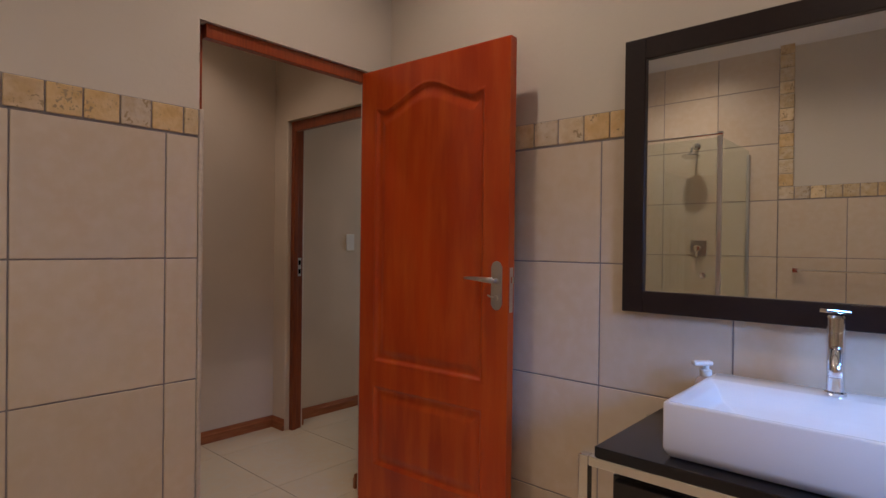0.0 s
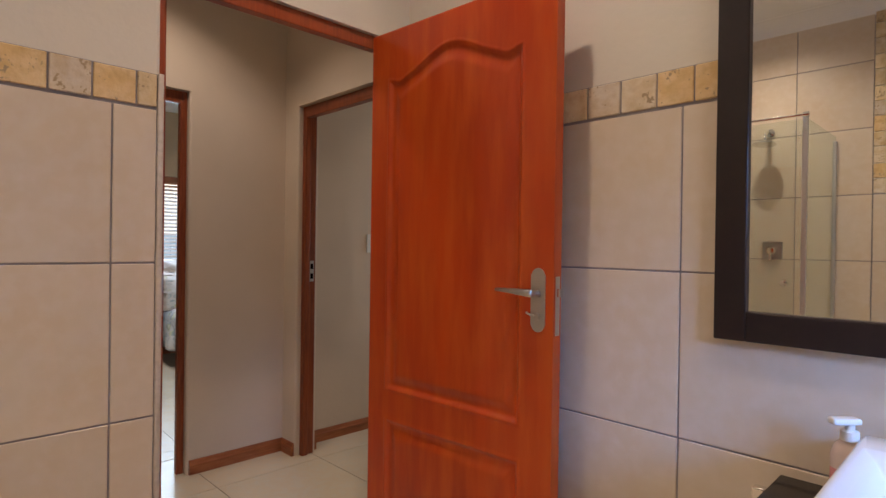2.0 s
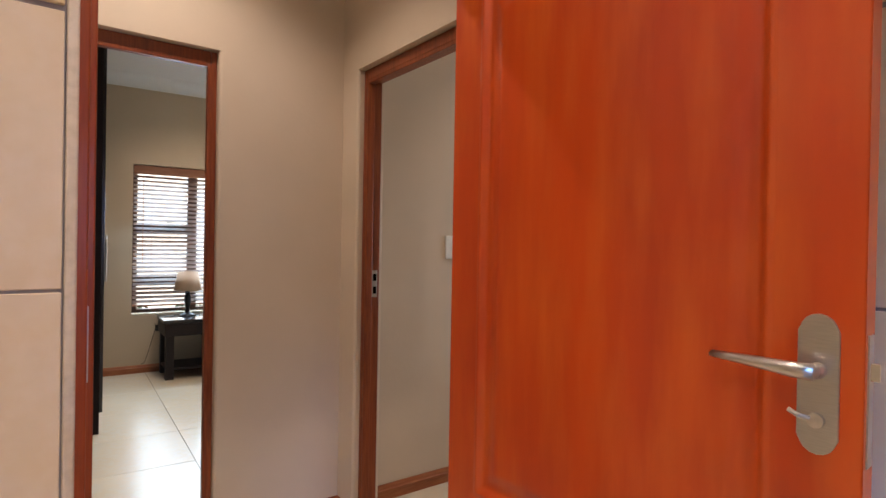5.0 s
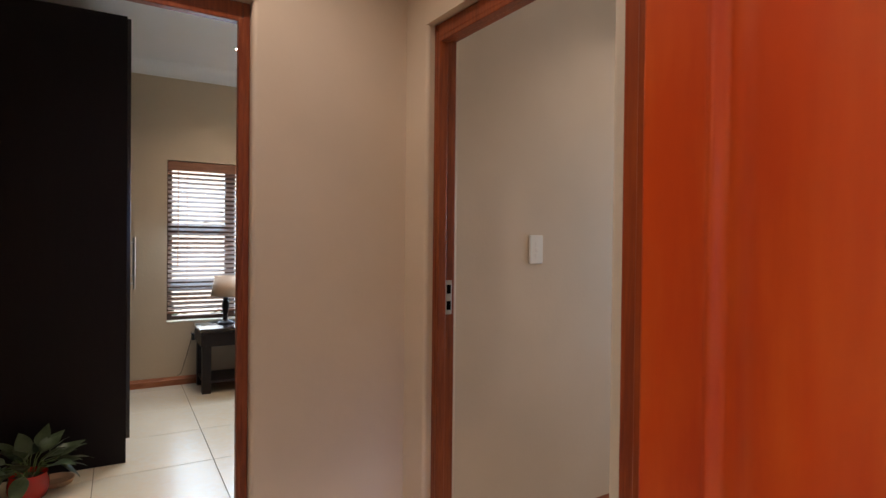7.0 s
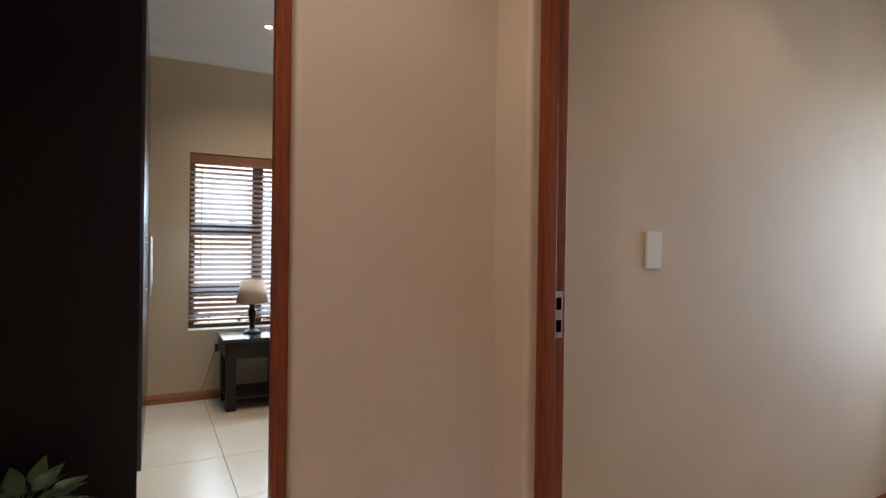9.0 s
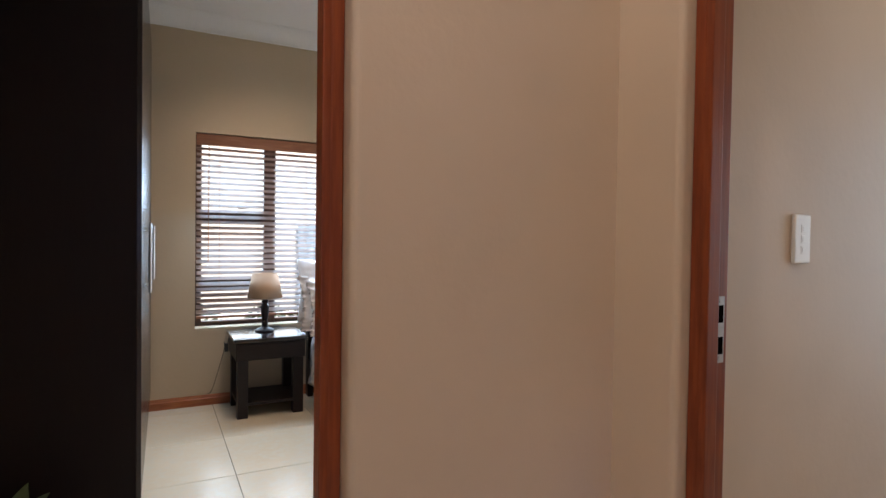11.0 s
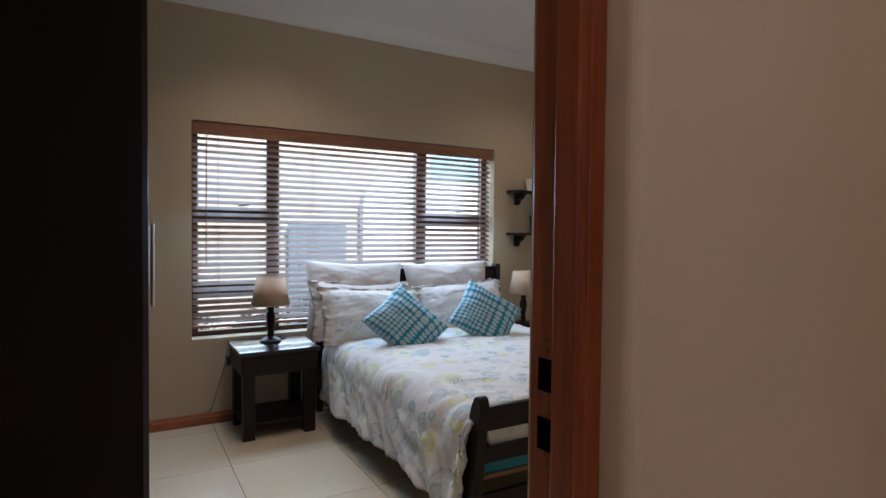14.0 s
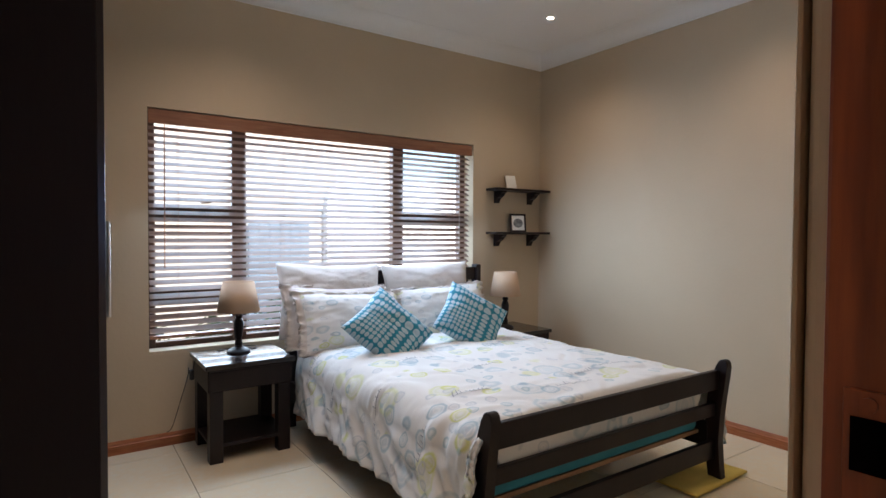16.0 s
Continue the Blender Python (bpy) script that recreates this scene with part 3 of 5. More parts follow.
fr = thing("door_frame_bathroom", "stained meranti door frame of the bathroom", "door frame")
fr["kind"] = "structure"
bm = box(0.8245, 0.850, 2.155, 2.225, 0, 2.065, 0.003)
box(0.846, 0.862, 2.180, 2.2235, 0.001, 2.0, 0.003, bm=bm)
part("jamb", bm, FRAME_RED, fr)
bm = box(1.638, 1.6995, 2.125, 2.148, 0, 2.065, 0.003)
box(1.663, 1.6990, 2.146, 2.194, 0.001, 2.064, 0.004, bm=bm)
part("jamb", bm, FRAME_RED, fr)
part("head", box(0.8505, 1.630, 2.126, 2.164, 2.012, 2.0655, 0.003), FRAME_RED, fr)
part("strike_plate", box(0.8495, 0.8522, 2.158, 2.178, 1.02, 1.15, 0.0006), STEEL, fr, "steel strike plate")
door_frame("door_frame_hall", "stained meranti door frame with a steel strike plate", pose(1.980, 2.447, 0, 0, 0, 90) @ Matrix.Diagonal((1, -1, 1, 1)), 0.837, 2.048, 0.080, False, 1.085, hinge_side=0.014)
door_frame("door_frame_bedroom", "stained meranti door frame with a strike plate", pose(0.537, 3.468, 0), 0.851, 2.050, 0.075, False, 1.105, WOOD_FRAME)


def skirting(x0, y0, x1, y1, m=None, height=0.075, depth=0.016):
    """A moulded skirting board; it stands to the left of the run from the first to the second point."""
    n = math.hypot(x1 - x0, y1 - y0)
    pts = [(0, 0), (depth, 0), (depth, height * 0.66), (depth * 0.75, height * 0.72), (depth * 0.6, height * 0.86), (depth * 0.35, height), (0, height)]
    ob = part("baseboard", prism([(y, z) for y, z in pts], n, "x"), WOOD_SKIRT)
    ob.matrix_world = (m or Matrix()) @ pose(x0, y0, 0, 0, 0, math.degrees(math.atan2(y1 - y0, x1 - x0)))
    return tagged(ob, "stained wooden skirting board along the wall", "skirting", kind="structure")


skirting(1.950, 3.433, 1.403, 3.433)
skirting(1.950, 3.292, 1.950, 3.433)
skirting(1.950, 2.25, 1.950, 2.444)
skirting(1.702, 2.2595, 1.934, 2.2595)
skirting(4.60, 3.412, 2.090, 3.412)
skirting(2.091, 3.412, 2.091, 3.30)
skirting(4.60, 2.25, 4.60, 3.40)
skirting(RX, WY, 1.20, WY, BED)
skirting(RX, 3.6, RX, WY - 0.016, BED)

# ---- bathroom door ----
LEAF_W, LEAF_H, LEAF_T = 0.813, 2.030, 0.040


def panel_depth(u, v):
    """How far the face of the leaf lies below its rim at (u from the hinge, v above the foot)."""
    c, half = 0.396, 0.306
    g = abs(u - c) / half
    top = 1.855 + 0.075 * (0.5 + 0.5 * math.cos(math.pi * min(g / 0.78, 1.0))) - 0.012 * math.exp(-((g - 0.80) / 0.10) ** 2)
    for z0, z1 in ((0.690, top), (0.215, 0.590)):
        d = min(u - (c - half), c + half - u, v - z0, (z1 - v) * 0.85)
        if d > 0:
            if d < 0.010:
                return 0.0022 * math.sin(d / 0.010 * math.pi)
            if d < 0.024:
                return -0.0105 * math.sin((d - 0.010) / 0.014 * math.pi / 2)
            if d < 0.030:
                return -0.0105
            if d < 0.066:
                return -0.0105 + 0.008 * smooth_step(0.030, 0.066, d)
            return -0.0025
    return 0.0


def door_leaf(m):
    d = thing("bathroom_door", "open orange-red wooden door with an arched panel", "door", m=m)
    nu, nv = 250, 410
    verts, faces = [], []
    for side in (0, 1):
        for i in range(nu + 1):
            for k in range(nv + 1):
                u, v = LEAF_W * i / nu, LEAF_H * k / nv
                dep = panel_depth(u, v)
                verts.append((u, -LEAF_T / 2 - dep if side == 0 else LEAF_T / 2 + dep, v))
    size = (nu + 1) * (nv + 1)
    at = lambda s, i, k: s * size + i * (nv + 1) + k
    for i in range(nu):
        for k in range(nv):
            faces.append((at(0, i, k), at(0, i + 1, k), at(0, i + 1, k + 1), at(0, i, k + 1)))
            faces.append((at(1, i, k), at(1, i, k + 1), at(1, i + 1, k + 1), at(1, i + 1, k)))
    flat = len(faces)
    for i in range(nu):
        for k in (0, nv):
            faces.append((at(0, i, k), at(0, i + 1, k), at(1, i + 1, k), at(1, i, k)))
    for k in range(nv):
        for i in (0, nu):
            faces.append((at(0, i, k), at(0, i, k + 1), at(1, i, k + 1), at(1, i, k)))
    me = bpy.data.meshes.new("leaf")
    me.from_pydata(verts, [], faces)
    for n, p in enumerate(me.polygons):
        p.use_smooth = n < flat
    me.materials.append(WOOD_DOOR)
    leaf = new("panel", me)
    leaf.parent = d
    zc, uc = 1.078, 0.762
    outline = []
    for k in range(9):
        a = math.pi * k / 8
        outline.append((uc + 0.022 * math.cos(a), zc + 0.071 + 0.022 * math.sin(a)))
    outline = [(uc + 0.0245, zc + 0.071)] + outline + [(uc - 0.0245, zc + 0.071)]
    outline += [(uc - 0.0245, zc - 0.074)] + [(uc - 0.022 * math.cos(math.pi * k / 8), zc - 0.074 - 0.022 * math.sin(math.pi * k / 8)) for k in range(9)] + [(uc + 0.0245, zc - 0.074)]
    for side in (-1, 1):
        y0 = side * LEAF_T / 2
        plate = part("handle_plate", prism(outline, side * 0.005, "y", y0, 0.0012), STEEL, d, "brushed steel handle plate")
        part("rose", lathe([(0.011, 0), (0.011, 0.012), (0.008, 0.02), (0.008, 0.045), (0, 0.045)], 20), STEEL, plate).matrix_basis = pose(uc, y0 + side * 0.004, 1.095, 90 if side < 0 else -90, 0, 0)
        pts = [(uc + 0.008, y0 + side * 0.047, 1.095), (uc - 0.02, y0 + side * 0.050, 1.0955), (uc - 0.06, y0 + side * 0.050, 1.098), (uc - 0.10, y0 + side * 0.046, 1.100), (uc - 0.122, y0 + side * 0.040, 1.101)]
        bm = tube(pts, 0.010, 12)
        for vtx in bm.verts:
            k = (uc - vtx.co.x) / 0.122
            vtx.co.z = 1.097 + (vtx.co.z - 1.097) * (1.15 - 0.65 * max(k, 0)) + 0.004
            vtx.co.y = y0 + side * 0.047 + (vtx.co.y - y0 - side * 0.047) * 0.7
        part("lever", bm, STEEL, plate, "curved steel lever handle", True)
        part("turn_snib", tube([(uc - 0.006, y0 + side * 0.014, 1.031), (uc - 0.018, y0 + side * 0.020, 1.034), (uc - 0.030, y0 + side * 0.018, 1.039)], 0.0035, 8), STEEL, plate)
        part("snib_rose", lathe([(0.010, 0), (0.010, 0.008), (0.0, 0.010)], 18), STEEL, plate).matrix_basis = pose(uc, y0 + side * 0.005, 1.029, 90 if side < 0 else -90, 0, 0)
    part("lock_forend", box(LEAF_W - 0.001, LEAF_W + 0.002, -0.011, 0.011, 0.975, 1.147, 0.0006), STEEL, d, "steel lock face on the edge")
    part("latch", prism([(-0.007, 1.088), (0.007, 1.088), (0.007, 1.112), (-0.007, 1.112)], 0.012, "x", LEAF_W + 0.001, 0.001), CHROME, d, "chrome latch bolt")
    for z in (0.25, 1.02, 1.80):
        part("hinge", tube([(-0.004, LEAF_T / 2 + 0.004, z - 0.05), (-0.004, LEAF_T / 2 + 0.004, z + 0.05)], 0.006, 10), STEEL, d, "steel butt hinge")
    return d


door_leaf(Matrix.Translation((1.603, 2.094, 0.012)) @ pose(0, 0, 0, 0, 0, -87.0))

# ---- bathroom fittings ----
def mirror_thing():
    y0, y1, z0, z1, w = -0.42, 0.882, 1.022, 1.952, 0.073
    f = thing("wall_mirror", "large wall mirror in a dark flat wooden frame", "mirror")
    for name, q in (("frame_stile", (y1 - w, y1, z0, z1)), ("frame_stile", (y0, y0 + w, z0, z1)), ("frame_rail", (y0 + w, y1 - w, z0, z0 + w)), ("frame_rail", (y0 + w, y1 - w, z1 - w, z1))):
        part(name, box(TX - 0.030, TX - 0.001, q[0], q[1], q[2], q[3], 0.003), MIRROR_WOOD, f)
    part("glass", box(TX - 0.016, TX - 0.008, y0 + w - 0.005, y1 - w + 0.005, z0 + w - 0.005, z1 - w + 0.005), MIRROR, f, "clear mirror glass")


mirror_thing()


def vanity():
    v = thing("vanity_cabinet", "black gloss vanity on a chrome frame", "vanity")
    part("worktop", box(1.245, TX - 0.002, -0.42, 0.735, 0.687, 0.716, 0.002), BLACK_GLOSS, v, "black worktop")
    part("carcass", box(1.285, TX - 0.012, -0.38, 0.700, 0.36, 0.640, 0.002), BLACK_GLOSS, v)
    for y0, y1 in ((0.165, 0.690), (-0.37, 0.155)):
        d = part("drawer_front", box(1.268, 1.284, y0, y1, 0.372, 0.632, 0.003), BLACK_GLOSS, v)
        part("drawer_pull", tube([(1.262, y0 + 0.14, 0.60), (1.262, y1 - 0.14, 0.60)], 0.005, 10), CHROME, d, "slim chrome pull")
    bar = 0.014
    for y in (0.757, -0.465):
        for x in (1.252, TX - 0.045):
            part("leg", box(x, x + 2 * bar, y, y + 2 * bar, 0.0, 0.684, 0.003), CHROME, v, "square chrome leg")
        part("side_rail", box(1.292, TX - 0.048, y, y + 2 * bar, 0.100, 0.138, 0.003), CHROME, v, "square chrome rail")
    part("front_rail", box(1.252, 1.252 + 2 * bar, -0.425, 0.7565, 0.657, 0.684, 0.003), CHROME, v, "square chrome rail")


vanity()


def basin():
    b = thing("vessel_basin", "white rectangular ceramic basin on the worktop", "basin")
    x0, x1, y0, y1, z0, z1, w = 1.290, 1.735, -0.115, 0.575, 0.7175, 0.858, 0.014
    bm = bmesh.new()

    def ring(i, z, back=0.0):
        return [bm.verts.new((x, y, z)) for x, y in ((x0 + i, y0 + i), (x1 - i - back, y0 + i), (x1 - i - back, y1 - i), (x0 + i, y1 - i))]

    rings = [ring(0.012, z0), ring(0.0, z0 + 0.02), ring(0.0, z1), ring(w, z1 - 0.001, 0.085), ring(w + 0.022, z1 - 0.016, 0.085), ring(w + 0.046, z1 - 0.050, 0.085), ring(0.115, z1 - 0.074, 0.07)]
    bm.faces.new(rings[0])
    for a, c in zip(rings, rings[1:]):
        for i in range(4):
            bm.faces.new((a[i], a[(i + 1) % 4], c[(i + 1) % 4], c[i]))
    bm.faces.new(rings[-1])
    bmesh.ops.bevel(bm, geom=list(bm.edges), offset=0.006, segments=3, affect="EDGES", profile=0.5)
    part("bowl", bm, CERAMIC, b, smooth=True)
    part("waste", lathe([(0.0, 0), (0.028, 0), (0.030, 0.003), (0.0, 0.006)], 24), CHROME, b, "chrome waste").matrix_basis = pose(1.46, 0.23, 0.784)
    part("overflow", lathe([(0.0, 0), (0.006, 0), (0.007, 0.002), (0.0, 0.003)], 14), CHROME, b).matrix_basis = pose(x0 + w + 0.004, 0.23, 0.82, 0, 90, 0)


basin()


def tap():
    t = thing("basin_mixer", "tall chrome basin mixer with a flat top lever", "tap", m=pose(1.672, 0.262, 0.8575))
    part("body", lathe([(0.026, 0), (0.026, 0.008), (0.021, 0.012), (0.021, 0.165), (0.019, 0.168)], 28), CHROME, t, smooth=False)
    part("collar", lathe([(0.022, 0.166), (0.022, 0.205), (0.018, 0.212), (0.0, 0.213)], 28), CHROME, t)
    part("lever", box(-0.075, 0.022, -0.011, 0.011, 0.214, 0.224, 0.003), CHROME, t, "flat chrome lever").matrix_basis = pose(0, 0, 0, 0, 6, -28)
    part("spout", tube([(-0.005, 0, 0.125), (-0.035, 0, 0.112), (-0.065, 0, 0.090), (-0.082, 0, 0.062)], 0.014, 16), CHROME, t, "chrome spout", True).matrix_basis = pose(0, 0, 0, 0, 0, 6)


tap()


def soap():
    s = thing("soap_dispenser", "clear plastic pump bottle with pink hand soap", "soap bottle", m=pose(1.698, 0.592, 0.7165))
    flat = Matrix.Diagonal((0.75, 1.15, 1, 1))
    part("bottle", lathe([(0.030, 0.072), (0.030, 0.10), (0.024, 0.122), (0.013, 0.135)], 28, caps=False), CLEAR_PLASTIC, s, "empty clear upper half", True).matrix_basis = flat
    part("liquid", lathe([(0.026, 0), (0.030, 0.008), (0.030, 0.0715)], 28), PINK, s, "pink soap in the lower half").matrix_basis = flat
    part("label", box(-0.0238, -0.0228, -0.019, 0.019, 0.018, 0.050, 0.0003), PAPER, s, "pale printed label")
    for z, half in ((0.060, 0.012), (0.088, 0.004)):
        part("printed_bar", box(-0.0236, -0.0226, -half, half, z, z + 0.004), CABLE, s, "small dark print")
    pump = part("pump", lathe([(0.017, 0.133), (0.017, 0.152), (0.009, 0.154), (0.009, 0.166)], 20), WHITE_PLASTIC, s, "white pump")
    part("nozzle", box(-0.042, 0.018, -0.013, 0.013, 0.166, 0.180, 0.005), WHITE_PLASTIC, pump).matrix_basis = pose(0, 0, 0, 0, 0, -45)


soap()


def shower():
    e = thing("shower_enclosure", "frameless glass shower screen with chrome rail", "shower screen")
    part("front_panel", box(-0.614, -0.606, 1.235, 2.095, 0.03, 2.03), GLASS, e, "clear glass panel").visible_shadow = False
    part("return_panel", box(-1.36, -0.622, 1.206, 1.214, 0.03, 2.03), GLASS, e, "clear glass panel").visible_shadow = False
    part("corner_post", box(-0.622, -0.602, 1.205, 1.233, 0.03, 2.045, 0.003), ALU, e, "chrome corner post")
    part("wall_channel", box(-1.372, -1.352, 1.200, 1.222, 0.03, 2.00, 0.002), ALU, e, "chrome wall channel")
    part("top_rail", tube([(-0.612, 1.215, 2.055), (-0.612, 2.095, 2.055)], 0.008, 12), CHROME, e, "chrome stay rail")
    part("rail_cap", lathe([(0.0, 0), (0.017, 0), (0.017, 0.03), (0.0, 0.03)], 16), CHROME, e).matrix_basis = pose(-0.612, 1.200, 2.055, -90, 0, 0)
    part("knob", lathe([(0.008, 0), (0.008, 0.02), (0.02, 0.025), (0.02, 0.045), (0, 0.05)], 20), CHROME, e, "round chrome knob").matrix_basis = pose(-0.606, 1.31, 1.05, 0, 90, 0)
    part("tray", box(-1.372, -0.60, 1.20, 2.098, 0.0, 0.028, 0.004), CERAMIC, e, "white shower tray")
    h = thing("overhead_shower", "chrome shower head on a short wall arm", "shower head", m=pose(XO, 1.61, 2.08))
    part("arm", tube([(0.0, 0, 0.03), (0.08, 0, 0.028), (0.13, 0, 0.0), (0.15, 0, -0.045)], 0.011, 12), CHROME, h, smooth=True)
    part("flange", lathe([(0.03, 0), (0.03, 0.006), (0.0, 0.012)], 20), CHROME, h).matrix_basis = pose(0.001, 0, 0.03, 0, 90, 0)
    part("rose", lathe([(0.0, 0.03), (0.02, 0.028), (0.035, 0.012), (0.075, 0.0), (0.075, -0.006), (0.0, -0.008)], 28), CHROME, h, "round chrome rose").matrix_basis = pose(0.155, 0, -0.07, 0, -8, 0)
    v = thing("shower_mixer", "square chrome shower mixer plate", "shower mixer", m=pose(XO, 1.585, 1.245))
    part("plate", box(0.001, 0.012, -0.065, 0.065, -0.065, 0.065, 0.004), STEEL, v)
    part("knob", lathe([(0.034, 0), (0.032, 0.03), (0.022, 0.045), (0, 0.047)], 24), CHROME, v).matrix_basis = pose(0.011, 0, 0, 0, 90, 0)
    part("lever", box(0.045, 0.058, -0.007, 0.007, -0.075, 0.005, 0.003), CHROME, v)
    r = thing("towel_rail", "slim chrome towel rail on the tiled wall", "towel rail", m=pose(XO, 0.87, 1.085))
    part("bar", tube([(0.055, 0, 0), (0.055, -0.62, 0)], 0.007, 12), CHROME, r)
    for y in (0.0, -0.62):
        part("bracket", box(0.001, 0.066, y - 0.018, y + 0.018, -0.018, 0.018, 0.003), CHROME, r)


shower()
# unseen window; its opaque panes are added to keep the sun off the floor
w = thing("window_bathroom", "unseen bathroom window in a dark wooden frame, opaque panes blocking the sun", "window")
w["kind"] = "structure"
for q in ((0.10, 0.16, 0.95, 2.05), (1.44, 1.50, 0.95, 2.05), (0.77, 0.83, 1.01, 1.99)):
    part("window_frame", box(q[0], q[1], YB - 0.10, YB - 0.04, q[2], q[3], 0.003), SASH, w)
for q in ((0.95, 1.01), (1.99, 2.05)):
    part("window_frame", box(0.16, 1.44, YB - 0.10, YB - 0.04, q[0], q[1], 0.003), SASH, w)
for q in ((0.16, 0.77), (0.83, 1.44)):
    part("pane", box(q[0], q[1], YB - 0.074, YB - 0.068, 1.01, 1.99), SUN_BLOCK, w)


def downlight(m):
    d = thing("downlight", "small white recessed ceiling downlight, lit", "downlight", "ceiling downlights", m)
    part("rim", lathe([(0.023, 0.0), (0.040, 0.0), (0.042, -0.004), (0.037, -0.008), (0.023, -0.004)], 28, caps=False), WHITE_PLASTIC, d, "white rim")
    part("globe", lathe([(0.0, -0.003), (0.0225, -0.003), (0.0225, -0.001), (0.0, -0.001)], 24), LIT, d, "lit globe")
    return d


first = downlight(BED @ pose(*BED_LIGHTS[0], BED_Z))
for x, y in BED_LIGHTS[1:]:
    copy_thing(first, BED @ pose(x, y, BED_Z))
for x, y in HALL_LIGHTS:
    copy_thing(first, pose(x, y, HALL_Z))
for x, y in BATH_LIGHTS:
    copy_thing(first, pose(x, y, BATH_Z))


def switch():
    s = thing("light_switch", "white light switch with three small levers on the wall", "light switch", m=pose(2.582, 3.412, 1.256))
    plate = part("cover", box(-0.037, 0.037, -0.011, -0.0005, -0.062, 0.062, 0.004), WHITE_PLASTIC, s)
    for i in range(3):
        z = 0.026 - 0.027 * i
        r = part("rocker", box(-0.009, 0.009, -0.0119, -0.0106, z - 0.010, z + 0.010, 0.0005), WHITE_PLASTIC, plate)
        part("lever", box(-0.004, 0.004, -0.0127, -0.0118, z - 0.006, z + 0.006, 0.0004), WHITE_PLASTIC, r)


switch()


# ---- bedroom ----
def wardrobe():
    """Front to +x, the end panel towards the doorway."""
    w = thing("wardrobe", "tall dark wardrobe with steel bar handles, closed", "wardrobe")
    x0, x1, y0, y1, h = 0.630, 1.219, 5.18, 6.92, 2.55
    w.matrix_world = BED @ Matrix.Translation((x1, y0, 0)) @ pose(0, 0, 0, 0, 0, -0.8) @ Matrix.Translation((-x1, -y0, 0))
    part("end_panel", box(x0, x1, y0, y0 + 0.02, 0.0, h, 0.0015), WARDROBE, w)
    part("carcass", box(x0, x1 - 0.002, y0 + 0.021, y1, 0.09, h, 0.0015), WARDROBE, w)
    part("plinth", box(x0, x1 - 0.05, y0 + 0.021, y1, 0.0, 0.089), WARDROBE, w)
    n = 4
    step = (y1 - y0) / n
    for i in range(n):
        a, b = y0 + i * step + 0.0015, y0 + (i + 1) * step - 0.0015
        d = part("door", box(x1, x1 + 0.019, a, b, 0.14, h - 0.012, 0.0015), WARDROBE_DOOR, w)
        y = b - 0.045 if i % 2 == 0 else a + 0.045
        hd = part("handle", tube([(x1 + 0.042, y, 0.965), (x1 + 0.042, y, 1.295)], 0.0065, 12), STEEL, d, "brushed steel bar handle")
        for z in (1.0, 1.26):
            part("handle_post", tube([(x1 + 0.018, y, z), (x1 + 0.040, y, z)], 0.004, 8), STEEL, d)


wardrobe()


def window():
    w = thing("window_1", "wide dark-framed bedroom window with side casements", "window", m=BED)
    w["kind"] = "structure"
    x0, x1, z0, z1 = WIN
    ya, yb = WY + 0.12, WY + 0.18
    xs = (2.085, 3.270)
    for a, b in ((x0, x0 + 0.05), (x1 - 0.05, x1), (xs[0] - 0.045, xs[0] + 0.045), (xs[1] - 0.045, xs[1] + 0.045)):
        part("window_frame", box(a, b, ya, yb, z0, z1, 0.003), SASH, w)
    bays = ((x0 + 0.05, xs[0] - 0.045, (1.39, 0.88)), (xs[0] + 0.045, xs[1] - 0.045, ()), (xs[1] + 0.045, x1 - 0.05, (1.39, 0.88)))
    for a, b, bars in bays:
        for za, zb in ((z0, z0 + 0.05), (z1 - 0.05, z1)):
            part("window_frame", box(a, b, ya + 0.001, yb - 0.001, za, zb, 0.003), SASH, w)
        for z in bars:
            part("transom", box(a, b, ya - 0.004, yb, z - 0.042, z + 0.042, 0.003), SASH, w)
        part("pane", box(a, b, ya + 0.028, ya + 0.033, z0 + 0.05, z1 - 0.05), PANE, w).visible_shadow = False
    for x in (x0 + 0.30, x1 - 0.32):
        part("stay", tube([(x, ya - 0.012, 1.445), (x + 0.07, ya - 0.022, 1.452)], 0.006, 8), STEEL, w, "window stay")
    part("window_sill", box(x0, x1, WY + 0.001, WY + 0.119, z0 + 0.001, z0 + 0.018, 0.002), PLASTER_BED, w, "plastered inner sill")
    return w


window()


